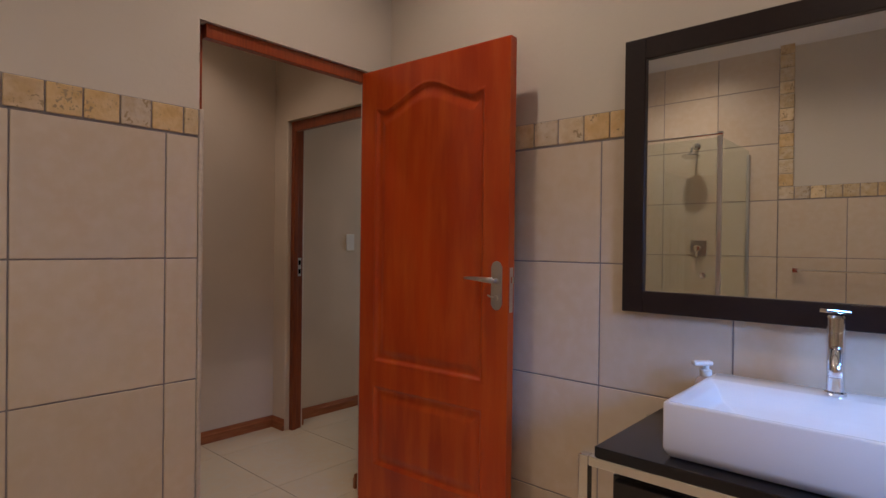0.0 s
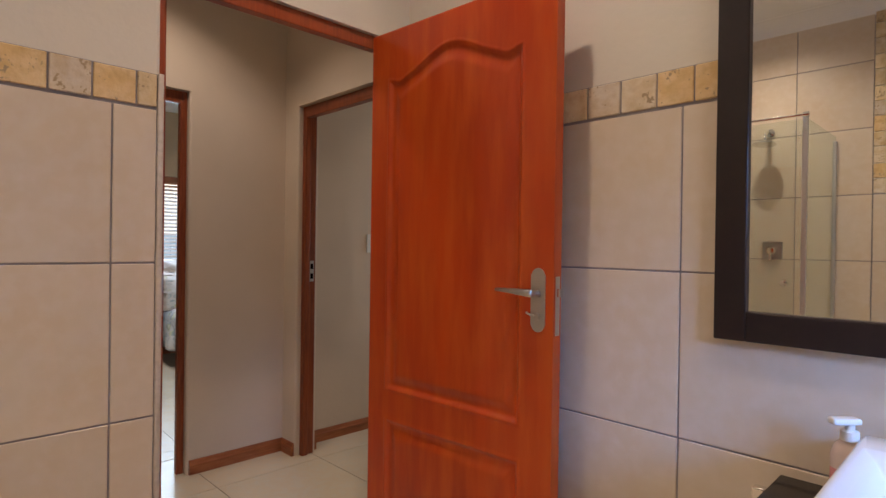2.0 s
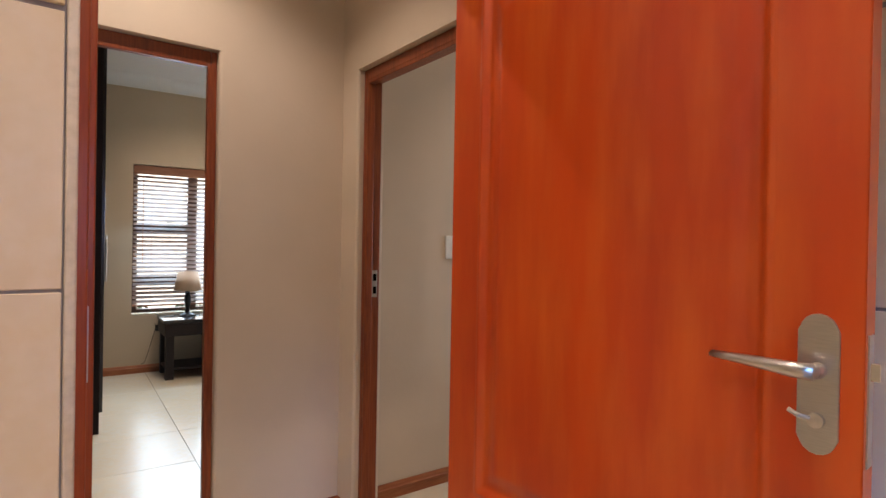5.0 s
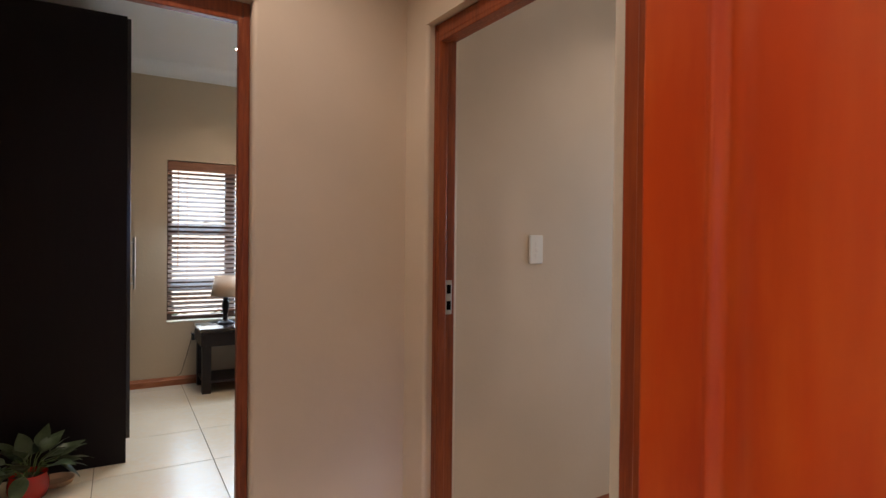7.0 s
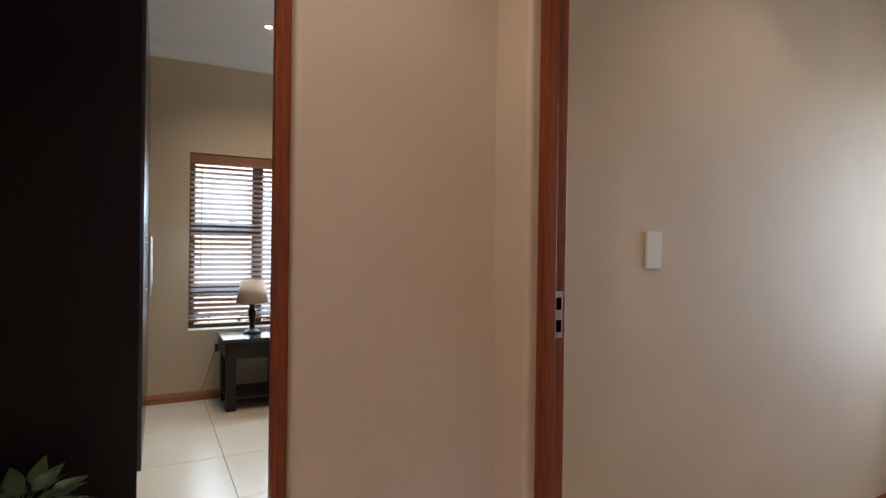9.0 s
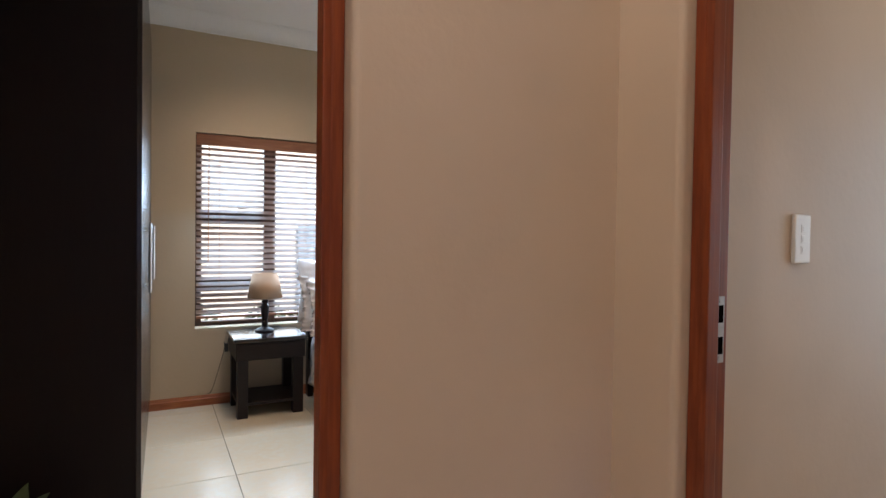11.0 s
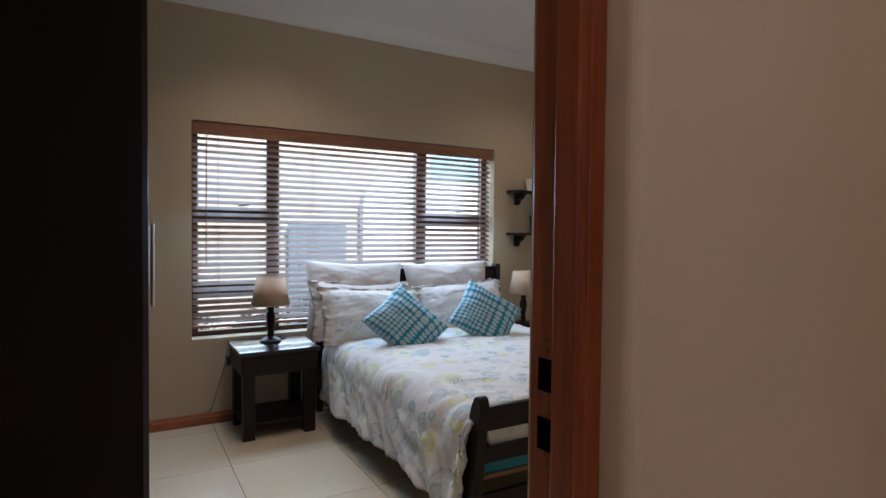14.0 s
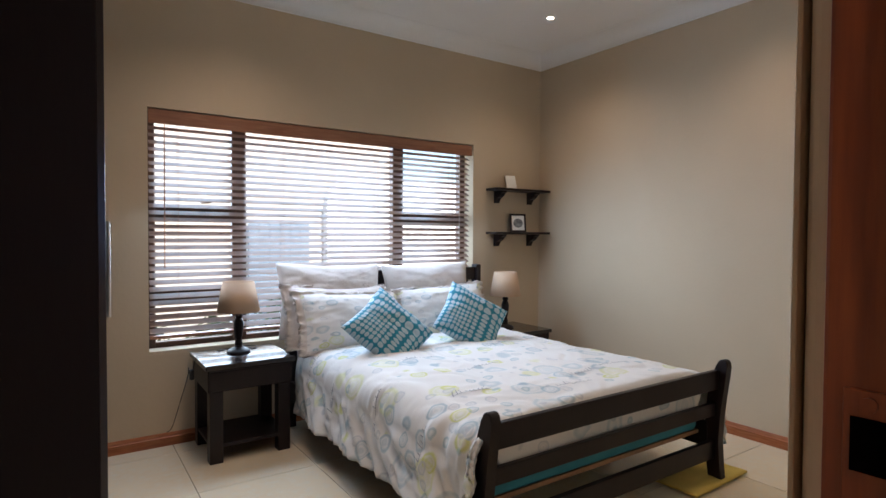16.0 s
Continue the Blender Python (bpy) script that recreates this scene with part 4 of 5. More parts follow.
def blind():
    x0, x1, z1 = WIN[0] + 0.006, WIN[1] - 0.006, WIN[3] - 0.004
    y = WY + 0.060
    b = thing("venetian_blind", "wooden venetian blind, lowered with slats half open", "window blind", m=BED)
    part("valance", box(x0, x1, WY + 0.012, WY + 0.022, z1 - 0.085, z1, 0.003), VALANCE_WOOD, b, "reddish wooden valance")
    part("head_rail", box(x0 + 0.01, x1 - 0.01, WY + 0.030, WY + 0.088, z1 - 0.055, z1 - 0.006, 0.002), VALANCE_WOOD, b)
    pitch, first, tilt = 0.0415, z1 - 0.105, radians(-30)
    n = int((first - WIN[2] - 0.055) / pitch)
    me = mesh_of("slat", box(x0 + 0.004, x1 - 0.004, -0.025, 0.025, -0.0014, 0.0014, 0.0011, 1), BLIND_WOOD)
    for i in range(n):
        s = new("slat", me)
        s.parent = b
        s.matrix_basis = Matrix.Translation((0, y, first - i * pitch)) @ Matrix.Rotation(-tilt, 4, "X")
    zl = first - n * pitch
    part("bottom_rail", box(x0 + 0.004, x1 - 0.004, y - 0.026, y + 0.026, zl - 0.004, zl + 0.014, 0.003), VALANCE_WOOD, b, "bottom rail")
    for x in (x0 + 0.16, x0 + 0.80, x0 + 1.50, x1 - 0.18):
        for dy in (-0.026, 0.026):
            part("ladder_cord", tube([(x, y + dy, zl), (x, y + dy, first + 0.05)], 0.0011, 6), VALANCE_WOOD, b, "thin ladder cord")
    part("tilt_wand", tube([(x0 + 0.085, WY + 0.020, z1 - 0.08), (x0 + 0.082, WY + 0.018, 1.05)], 0.0035, 8), VALANCE_WOOD, b, "thin wooden tilt wand")
    part("pull_cord", tube([(x1 - 0.12, WY + 0.02, z1 - 0.08), (x1 - 0.12, WY + 0.018, 1.12)], 0.0015, 6), PAPER, b)


blind()


def side_table(m, name="bedside_table"):
    t = thing(name, "dark-stained wooden bedside table with block legs", "bedside table", "bedside tables", m)
    w, d, h = 0.490, 0.460, 0.545
    part("tabletop", box(0, w, 0, d, h - 0.028, h, 0.003), DARK_POLISH, t)
    part("apron", box(0.014, w - 0.014, 0.018, d - 0.014, h - 0.150, h - 0.0285, 0.002), DARK, t)
    dr = part("drawer_front", box(0.022, w - 0.022, 0.008, 0.0175, h - 0.142, h - 0.036, 0.002), DARK, t)
    for x in (0.024, w - 0.094):
        for y in (0.024, d - 0.094):
            part("leg", box(x, x + 0.070, y, y + 0.070, 0, h - 0.151, 0.003), DARK, t)
    part("shelf", box(0.030, w - 0.030, 0.030, d - 0.030, 0.085, 0.105, 0.002), DARK, t)
    return t


TABLE_Z = 0.545
one = side_table(BED @ pose(1.758, 6.480, 0))
two = copy_thing(one, BED @ pose(3.835, 6.475, 0) @ Matrix.Diagonal((1, 1, 0.945, 1)))
tagged(two, "dark-stained wooden bedside table beyond the bed")


def table_lamp(m):
    l = thing("table_lamp", "turned black lamp with a tan fabric shade", "table lamp", "bedside lamps", m)
    part("base", lathe([(0.068, 0), (0.068, 0.010), (0.058, 0.018), (0.040, 0.026), (0.024, 0.034), (0.020, 0.044)], 32), DARK, l)
    part("column", lathe([(0.019, 0.044), (0.024, 0.056), (0.020, 0.070), (0.017, 0.084), (0.022, 0.10), (0.029, 0.150), (0.031, 0.185), (0.026, 0.205),
                          (0.018, 0.220), (0.026, 0.232), (0.022, 0.244), (0.012, 0.255), (0.012, 0.300)], 10), DARK, l, "faceted turned column")
    bm = lathe([(0.124, 0.262), (0.090, 0.452)], 48)
    for f in [f for f in bm.faces if len(f.verts) > 4]:
        bm.faces.remove(f)
    s = part("shade", bm, SHADE, l, "tan drum shade", True)
    sol = s.modifiers.new("thick", "SOLIDIFY")
    sol.thickness = 0.003
    part("spider", tube([(-0.094, 0, 0.440), (0.094, 0, 0.440)], 0.0018, 6), STEEL, l)
    part("globe", lathe([(0.0, 0.300), (0.012, 0.302), (0.014, 0.320), (0.027, 0.345), (0.027, 0.365), (0.016, 0.385), (0.0, 0.39)], 20), WHITE_PLASTIC, l, "unlit bulb")
    return l


lamp_one = table_lamp(BED @ pose(2.005, 6.785, TABLE_Z) @ Matrix.Diagonal((1, 1, 0.935, 1)))
copy_thing(lamp_one, BED @ pose(4.050, 6.72, 0.515) @ Matrix.Diagonal((1, 1, 1.06, 1)))


def cord(name, label, points, r=0.0028):
    """A flexible cord, smoothed through its points."""
    pts = [Vector(p) for p in points]
    fine = []
    for i in range(len(pts) - 1):
        p0, p1, p2, p3 = pts[max(i - 1, 0)], pts[i], pts[i + 1], pts[min(i + 2, len(pts) - 1)]
        for k in range(8):
            s = k / 8
            fine.append(0.5 * ((2 * p1) + (p2 - p0) * s + (2 * p0 - 5 * p1 + 4 * p2 - p3) * s * s + (3 * p1 - p0 - 3 * p2 + p3) * s ** 3))
    fine.append(pts[-1])
    ob = part(name, tube(fine, r, 8), CABLE, smooth=True)
    ob.matrix_world = BED
    return tagged(ob, label, "cable")


cord("lamp_cord", "thin black lamp cord over the table edge", [(1.95, 6.75, 0.551), (1.88, 6.73, 0.549), (1.80, 6.76, 0.550), (1.765, 6.77, 0.545), (1.748, 6.775, 0.46), (1.752, 6.78, 0.42),
     (1.735, 6.79, 0.43), (1.728, 6.80, 0.48), (1.735, 6.86, 0.42), (1.70, 6.92, 0.25), (1.66, 6.935, 0.11), (1.63, 6.935, 0.085)], 0.0024)
cord("extension_cord", "blue-black cord lying behind the lamp", [(2.06, 6.80, 0.549), (2.10, 6.83, 0.549), (2.13, 6.86, 0.554), (2.09, 6.90, 0.554), (2.00, 6.905, 0.549), (1.90, 6.88, 0.549)], 0.0028)
sw = part("inline_switch", box(1.728, 1.752, 6.762, 6.782, 0.415, 0.475, 0.005), CABLE)
sw.matrix_world = BED
tagged(sw, "small black inline switch hanging on the lamp cord", "cord switch")


# the bed
BX0, BX1, BY0, BY1 = 2.36, 3.885, 4.86, 6.90


def bedstead():
    b = thing("bed_frame", "dark-stained wooden sleigh bed with curved end posts", "bed", m=BED)
    curve = [(0.00, 0.0), (0.012, 0.10), (0.020, 0.22), (0.016, 0.34), (0.004, 0.46), (-0.014, 0.56), (-0.026, 0.615), (-0.029, 0.636), (-0.030, 0.646), (-0.030, 0.652)]
    wide = [0.072, 0.070, 0.072, 0.078, 0.080, 0.070, 0.058, 0.050, 0.036, 0.016]
    out = [(x - w / 2 + 0.0, z) for (x, z), w in zip(curve, wide)]
    out += [(x + w / 2, z) for (x, z), w in reversed(list(zip(curve, wide)))]
    for x in (BX0, BX1 - 0.005):
        part("foot_post", prism([(BY0 + 0.02 + a, z * 0.968) for a, z in out], 0.045, "x", x, 0.006), DARK, b)
    for z0, z1, y in ((0.478, 0.576, BY0 + 0.006), (0.340, 0.406, BY0 + 0.020), (0.116, 0.210, BY0 + 0.026)):
        part("foot_rail", box(BX0 + 0.046, BX1 - 0.006, y, y + 0.026, z0, z1, 0.004), DARK, b)
    for x in (BX0 - 0.015, BX1 - 0.02):
        part("side_rail", box(x, x + 0.028, BY0 + 0.06, BY1 - 0.04, 0.17, 0.30, 0.003), DARK, b)
    for x in (BX0 - 0.02, BX1 - 0.025):
        part("head_post", box(x, x + 0.045, BY1 - 0.05, BY1 + 0.02, 0.0, 1.02, 0.006), DARK, b)
    part("head_rail", box(BX0 + 0.026, BX1 - 0.026, BY1 - 0.03, BY1, 0.90, 1.00, 0.004), DARK, b)
    part("head_rail", box(BX0 + 0.026, BX1 - 0.026, BY1 - 0.03, BY1, 0.40, 0.50, 0.004), DARK, b)
    n = 9
    for i in range(n):
        x = BX0 + 0.10 + (BX1 - BX0 - 0.24) * i / (n - 1)
        part("head_slat", box(x, x + 0.05, BY1 - 0.026, BY1 - 0.006, 0.501, 0.899, 0.002), DARK, b)
    for i in range(11):
        y = BY0 + 0.10 + i * 0.175
        part("base_slat", box(BX0 + 0.015, BX1 - 0.022, y, y + 0.07, 0.232, 0.2515, 0.002), PINE, b, "pale pine slat")


def soft_block(x0, x1, y0, y1, z0, z1, name, mat, label, category):
    ob = part(name, box(x0, x1, y0, y1, z0, z1, 0.035, 4), mat, smooth=True)
    ob.matrix_world = BED
    return tagged(ob, label, category)


bedstead()
soft_block(BX0 + 0.035, BX1 - 0.045, BY0 + 0.085, BY1 - 0.05, 0.252, 0.40, "box_spring", TEAL, "teal fitted base under the mattress", "bed base")
soft_block(BX0 + 0.02, BX1 - 0.03, BY0 + 0.092, BY1 - 0.05, 0.402, 0.545, "mattress", LINEN, "thick mattress under the duvet", "mattress")


def cover_point(s, q):
    """A point of the duvet: s across the bed from its middle, q along it from the foot edge, below zero where it hangs."""
    half, top, drop, r = (BX1 - BX0) / 2 + 0.035, 0.580, 0.33, 0.14
    flat = half - r
    xc = (BX0 + BX1) / 2 - 0.005
    a, sign = abs(s), 1 if s > 0 else -1
    y = BY0 + 0.105 + max(q, 0.0)
    wave = q + BY0
    lift = 0.013 * noise.noise((s * 2.2, wave * 2.2, 0.3)) + 0.010 * noise.noise((s * 6, wave * 5, 1.3))
    lift += 0.008 * noise.noise((s * 15 + 4 * noise.noise((s * 4, wave * 4, 8.0)), wave * 9 + 3 * noise.noise((s * 3, wave * 3, 5.0)), 2.3))
    x, z = s, top + lift - 0.012 * min(a / flat, 1.0) ** 4
    if a >= flat:
        arc = a - flat
        turn = min(arc / r, math.pi / 2)
        x = sign * (flat + r * math.sin(turn))
        z -= r * (1 - math.cos(turn))
        hang = max(arc - r * math.pi / 2, 0.0)
        fall = hang / drop
        bend = 3.0 * noise.noise((wave * 1.7, sign, 0.0)) + 2.2 * hang
        lean = wave + 0.55 * hang
        fold = 0.7 * math.sin(lean * 11 + bend * 1.5) + 1.6 * noise.noise((lean * 7 + bend, sign * 3, hang * 2.2))
        fold += 1.0 * noise.noise((lean * 17 + bend, sign * 3, hang * 4)) + 0.9 * noise.noise((lean * 30 + 2 * bend, sign * 5, hang * 10))
        x += sign * (0.055 * fall + (0.010 * smooth_step(0, 0.05, hang) + 0.013 * fall) * fold)
        z -= hang * (0.95 + 0.05 * noise.noise((wave * 1.6, sign * 2.0, 4.0)))
        crease = 0.35 - abs(noise.noise((lean * 8 + 1.5 * bend, hang * 4, 2.0 + sign))) * 1.5 + 0.5 * abs(noise.noise((lean * 19, hang * 9 + bend, 7.0)))
        x += sign * 0.020 * smooth_step(0, 0.12, arc) * crease
        x += sign * 0.007 * smooth_step(0, 0.1, arc) * noise.noise((lean * 24 + 4 * noise.noise((wave * 6, hang * 6, 1.0)), hang * 11, 6.0))
    # the foot end rolls over and hangs inside the footboard
    if q < 0:
        keep = 1 - smooth_step(flat - 0.03, flat + 0.05, a)
        turn = min(-q / 0.05, math.pi / 2)
        y += (1 - keep) * max(q, -0.075)
        y += keep * (0.006 * noise.noise((s * 7, q * 8, 3.0)) - 0.05 * math.sin(turn))
        z -= keep * (0.05 * (1 - math.cos(turn)) + max(-q - 0.05 * math.pi / 2, 0.0))
    return Vector((xc + x, y, z))


def duvet():
    """A puffed cover that lies on the mattress and hangs in folds at the foot and down both sides."""
    nx, ny = 170, 130
    reach = (BX1 - BX0) / 2 + 0.035 - 0.14 + 0.22 + 0.27
    verts, uvs = [], []
    for j in range(ny + 1):
        q = -0.22 + 1.91 * j / ny
        for i in range(nx + 1):
            s = (2 * i / nx - 1) * reach
            verts.append(cover_point(s, q))
            uvs.append((s, q))
    faces = [(j * (nx + 1) + i, j * (nx + 1) + i + 1, (j + 1) * (nx + 1) + i + 1, (j + 1) * (nx + 1) + i) for j in range(ny) for i in range(nx)]
    me = bpy.data.meshes.new("duvet")
    me.from_pydata(verts, [], faces)
    layer = me.uv_layers.new(name="UVMap")
    for loop in me.loops:
        layer.data[loop.index].uv = uvs[loop.vertex_index]
    for p in me.polygons:
        p.use_smooth = True
    me.materials.append(DUVET)
    ob = new("duvet", me)
    sol = ob.modifiers.new("thick", "SOLIDIFY")
    sol.thickness, sol.offset = 0.022, -1
    ob.matrix_world = BED
    tagged(ob, "cream duvet printed with blue-grey and lime rings", "duvet")
    # handwriting too small to read: rows of short strokes lying on the cloth
    rnd = random.Random(5)
    for s, q in ((-0.62, 0.28), (-0.30, 0.62), (0.05, 0.24), (0.34, 0.30), (0.48, 0.66), (-0.50, 0.95), (0.12, 0.98), (0.56, 1.10), (-0.16, 0.12), (-1.02, 0.22), (-0.98, 0.62), (-1.0, 1.12), (-0.92, 1.45)):
        bm = bmesh.new()
        slant = rnd.uniform(-0.2, 0.2)
        for k in range(rnd.randint(7, 10)):
            cs, cq = s + k * 0.024, q + k * 0.024 * slant
            tall, lean = rnd.choice((0.016, 0.020, 0.040)), rnd.uniform(0.1, 0.5)
            ends = [(cs - 0.0022, cq), (cs + 0.0022, cq), (cs + 0.0022 + tall * lean, cq + tall), (cs - 0.0022 + tall * lean, cq + tall)]
            bm.faces.new([bm.verts.new(cover_point(*e) + Vector((-0.0015 if s < -0.8 else 0, 0, 0.0022))) for e in ends])
            bm.faces.new([bm.verts.new(cover_point(*e) + Vector((-0.0015 if s < -0.8 else 0, 0, 0.0022))) for e in
                          ((cs, cq), (cs, cq + 0.0032), (cs + 0.022, cq + 0.0072), (cs + 0.022, cq + 0.0040))])
        part("printed_script", bm, SCRIPT_INK, ob, "grey printed handwriting")


duvet()


def pillow(name, label, w, h, thick, m, mat, seed, flange=0.0, group="", hem_mat=None):
    """A stuffed cushion in the x-z plane, its thickness along y."""
    n = 44
    verts, faces, uvs = [], [], []
    for side in (-1, 1):
        for i in range(n + 1):
            for k in range(n + 1):
                u, v = 2 * i / n - 1, 2 * k / n - 1
                pinch = 1 - 0.07 * (abs(v) ** 2) * (1 - abs(u)) * 1.2
                pinch2 = 1 - 0.07 * (abs(u) ** 2) * (1 - abs(v)) * 1.2
                hem = 1 - flange
                e = max(0.0, 1 - min(abs(u) / hem, 1) ** 2.4) * max(0.0, 1 - min(abs(v) / hem, 1) ** 2.4)
                puff = thick / 2 * e ** 0.55 + (0.004 if flange and max(abs(u), abs(v)) < 0.999 else 0.0)
                crease = 0.010 * noise.noise((u * 3 + seed, v * 3, side)) + 0.006 * noise.noise((u * 6 + seed + 2 * noise.noise((u * 3, v * 3, seed)), v * 9, side * 2)) + 0.003 * noise.noise((u * 15 + seed + v * 6, v * 9, side))
                out = max(abs(u), abs(v)) - hem
                ripple = 0.020 * math.sin(17 * (u * abs(v) + v * abs(u)) + 5 * noise.noise((u * 5 + seed, v * 5, 3.0))) * smooth_step(0.0, 0.10, out) if flange else 0.0
                verts.append((u * w / 2 * pinch2, side * (puff + crease * min(1.0, e * 4)) + ripple, v * h / 2 * pinch + 0.006 * noise.noise((u * 2 + seed, 5.0, v * 2))))
                uvs.append(((u + 1) / 2, (v + 1) / 2))
    size = (n + 1) ** 2
    for side in (0, 1):
        for i in range(n):
            for k in range(n):
                q = [side * size + i * (n + 1) + k, side * size + (i + 1) * (n + 1) + k, side * size + (i + 1) * (n + 1) + k + 1, side * size + i * (n + 1) + k + 1]
                faces.append(q if side == 0 else q[::-1])
    me = bpy.data.meshes.new(name)
    me.from_pydata(verts, [], faces)
    layer = me.uv_layers.new(name="UVMap")
    for loop in me.loops:
        layer.data[loop.index].uv = uvs[loop.vertex_index]
    if hem_mat:
        for p in me.polygons:
            if max(abs(2 * uvs[p.vertices[0]][a] - 1) for a in (0, 1)) > 1 - flange * 0.9:
                p.material_index = 1
    bm = bmesh.new()
    bm.from_mesh(me)
    bmesh.ops.remove_doubles(bm, verts=bm.verts, dist=0.0004)
    for f in bm.faces:
        f.smooth = True
    bm.to_mesh(me)
    bm.free()
    me.materials.append(mat)
    me.materials.append(hem_mat or mat)
    ob = new(name, me)
    ob.matrix_world = m
    return tagged(ob, label, "pillow" if name == "pillow" else "cushion", group)


pillow("pillow", "plain off-white pillow propped against the headboard", 0.74, 0.48, 0.17, BED @ pose(2.60, 6.775, 0.825, -12, 2, 2), LINEN, 1.0, group="propped pillows")
pillow("pillow", "plain off-white pillow propped against the headboard", 0.73, 0.47, 0.16, BED @ pose(3.36, 6.775, 0.815, -12, -1, -2), LINEN, 4.0, group="propped pillows")
pillow("pillow", "plain off-white pillow behind the printed one", 0.76, 0.42, 0.14, BED @ pose(2.60, 6.665, 0.730, -20, 3, 3), LINEN, 21.0, flange=0.10, group="propped pillows")
pillow("pillow", "ring-printed pillow with a plain ruffled border", 0.80, 0.42, 0.16, BED @ pose(2.665, 6.585, 0.70, -25, 3, 3), DUVET, 7.0, flange=0.13, group="printed pillows", hem_mat=LINEN)
pillow("pillow", "ring-printed pillow with a plain ruffled border", 0.77, 0.42, 0.16, BED @ pose(3.38, 6.600, 0.705, -24, -2, -3), DUVET, 9.0, flange=0.10, group="printed pillows", hem_mat=LINEN)
pillow("scatter_cushion", "teal scatter cushion with pale dots, standing on a corner", 0.435, 0.435, 0.15, BED @ pose(2.725, 6.22, 0.690, -38, 0, 4) @ pose(0, 0, 0, 0, 55, 0), DOTS, 12.0, group="teal cushions")
pillow("scatter_cushion", "teal scatter cushion with pale dots, tilted", 0.43, 0.43, 0.14, BED @ pose(3.34, 6.23, 0.705, -38, 0, -6) @ pose(0, 0, 0, 0, 38, 0), DOTS, 15.0, group="teal cushions")


def wall_shelf(m):
    s = thing("wall_shelf", "small dark wooden wall shelf on two brackets", "shelf", "wall shelves", m)
    part("board", box(0, 0.60, -0.150, -0.001, 0, 0.020, 0.004), DARK, s)
    out = [(-0.001, -0.001), (-0.001, -0.100), (-0.022, -0.100), (-0.030, -0.075), (-0.040, -0.060), (-0.065, -0.052), (-0.085, -0.040), (-0.095, -0.022), (-0.115, -0.015), (-0.120, -0.001)]
    for x in (0.085, 0.455):
        part("bracket", prism(out, 0.045, "x", x, 0.002), DARK, s, "scrolled bracket")
    return s


low = wall_shelf(BED @ pose(4.035, WY, 1.262))
copy_thing(low, BED @ pose(4.035, WY, 1.622))
p = thing("picture_frame", "small black picture frame with a grey print", "picture frame", m=BED @ pose(4.330, WY - 0.078, 1.2825, -10, 0, -22))
for q in ((-0.070, -0.056, 0, 0.155), (0.056, 0.070, 0, 0.155), (-0.056, 0.056, 0, 0.014), (-0.056, 0.056, 0.141, 0.155)):
    part("frame_bar", box(q[0], q[1], -0.007, 0.007, q[2], q[3], 0.001), DARK, p)
part("mount", box(-0.056, 0.056, 0.0, 0.004, 0.014, 0.141), PAPER, p, "white mount")
bm = bmesh.new()
bmesh.ops.create_circle(bm, cap_ends=True, segments=28, radius=0.034)
pr = part("print", bm, INK, p, "round grey print")
pr.matrix_basis = pose(0, -0.001, 0.076, 90, 0, 0) @ Matrix.Diagonal((1.25, 1.15, 1, 1))
card = part("greeting_card", prism([(-0.045, 0), (0.045, 0), (0.045, 0.125), (-0.045, 0.125)], 0.006, "y", 0, 0.001), PAPER)
card.matrix_world = BED @ pose(4.250, WY - 0.085, 1.6435, -24, 0, -18)
tagged(card, "blank white card leaning on the upper shelf", "card")


def mat_on_floor():
    bm = bmesh.new()
    n = 24
    grid = [[bm.verts.new((0.49 * i / n, 0.31 * k / 16, 0.010 + 0.004 * noise.noise((i * 0.3, k * 0.3, 0)))) for k in range(17)] for i in range(n + 1)]
    for i in range(n):
        for k in range(16):
            bm.faces.new((grid[i][k], grid[i + 1][k], grid[i + 1][k + 1], grid[i][k + 1]))
    ob = part("bedside_mat", bm, YELLOW, smooth=True)
    sol = ob.modifiers.new("thick", "SOLIDIFY")
    sol.thickness = 0.008
    ob.matrix_world = BED @ pose(3.61, 4.81, 0.004, 0, 0, 2)
    tagged(ob, "mustard yellow cotton mat beside the bed", "mat")


mat_on_floor()


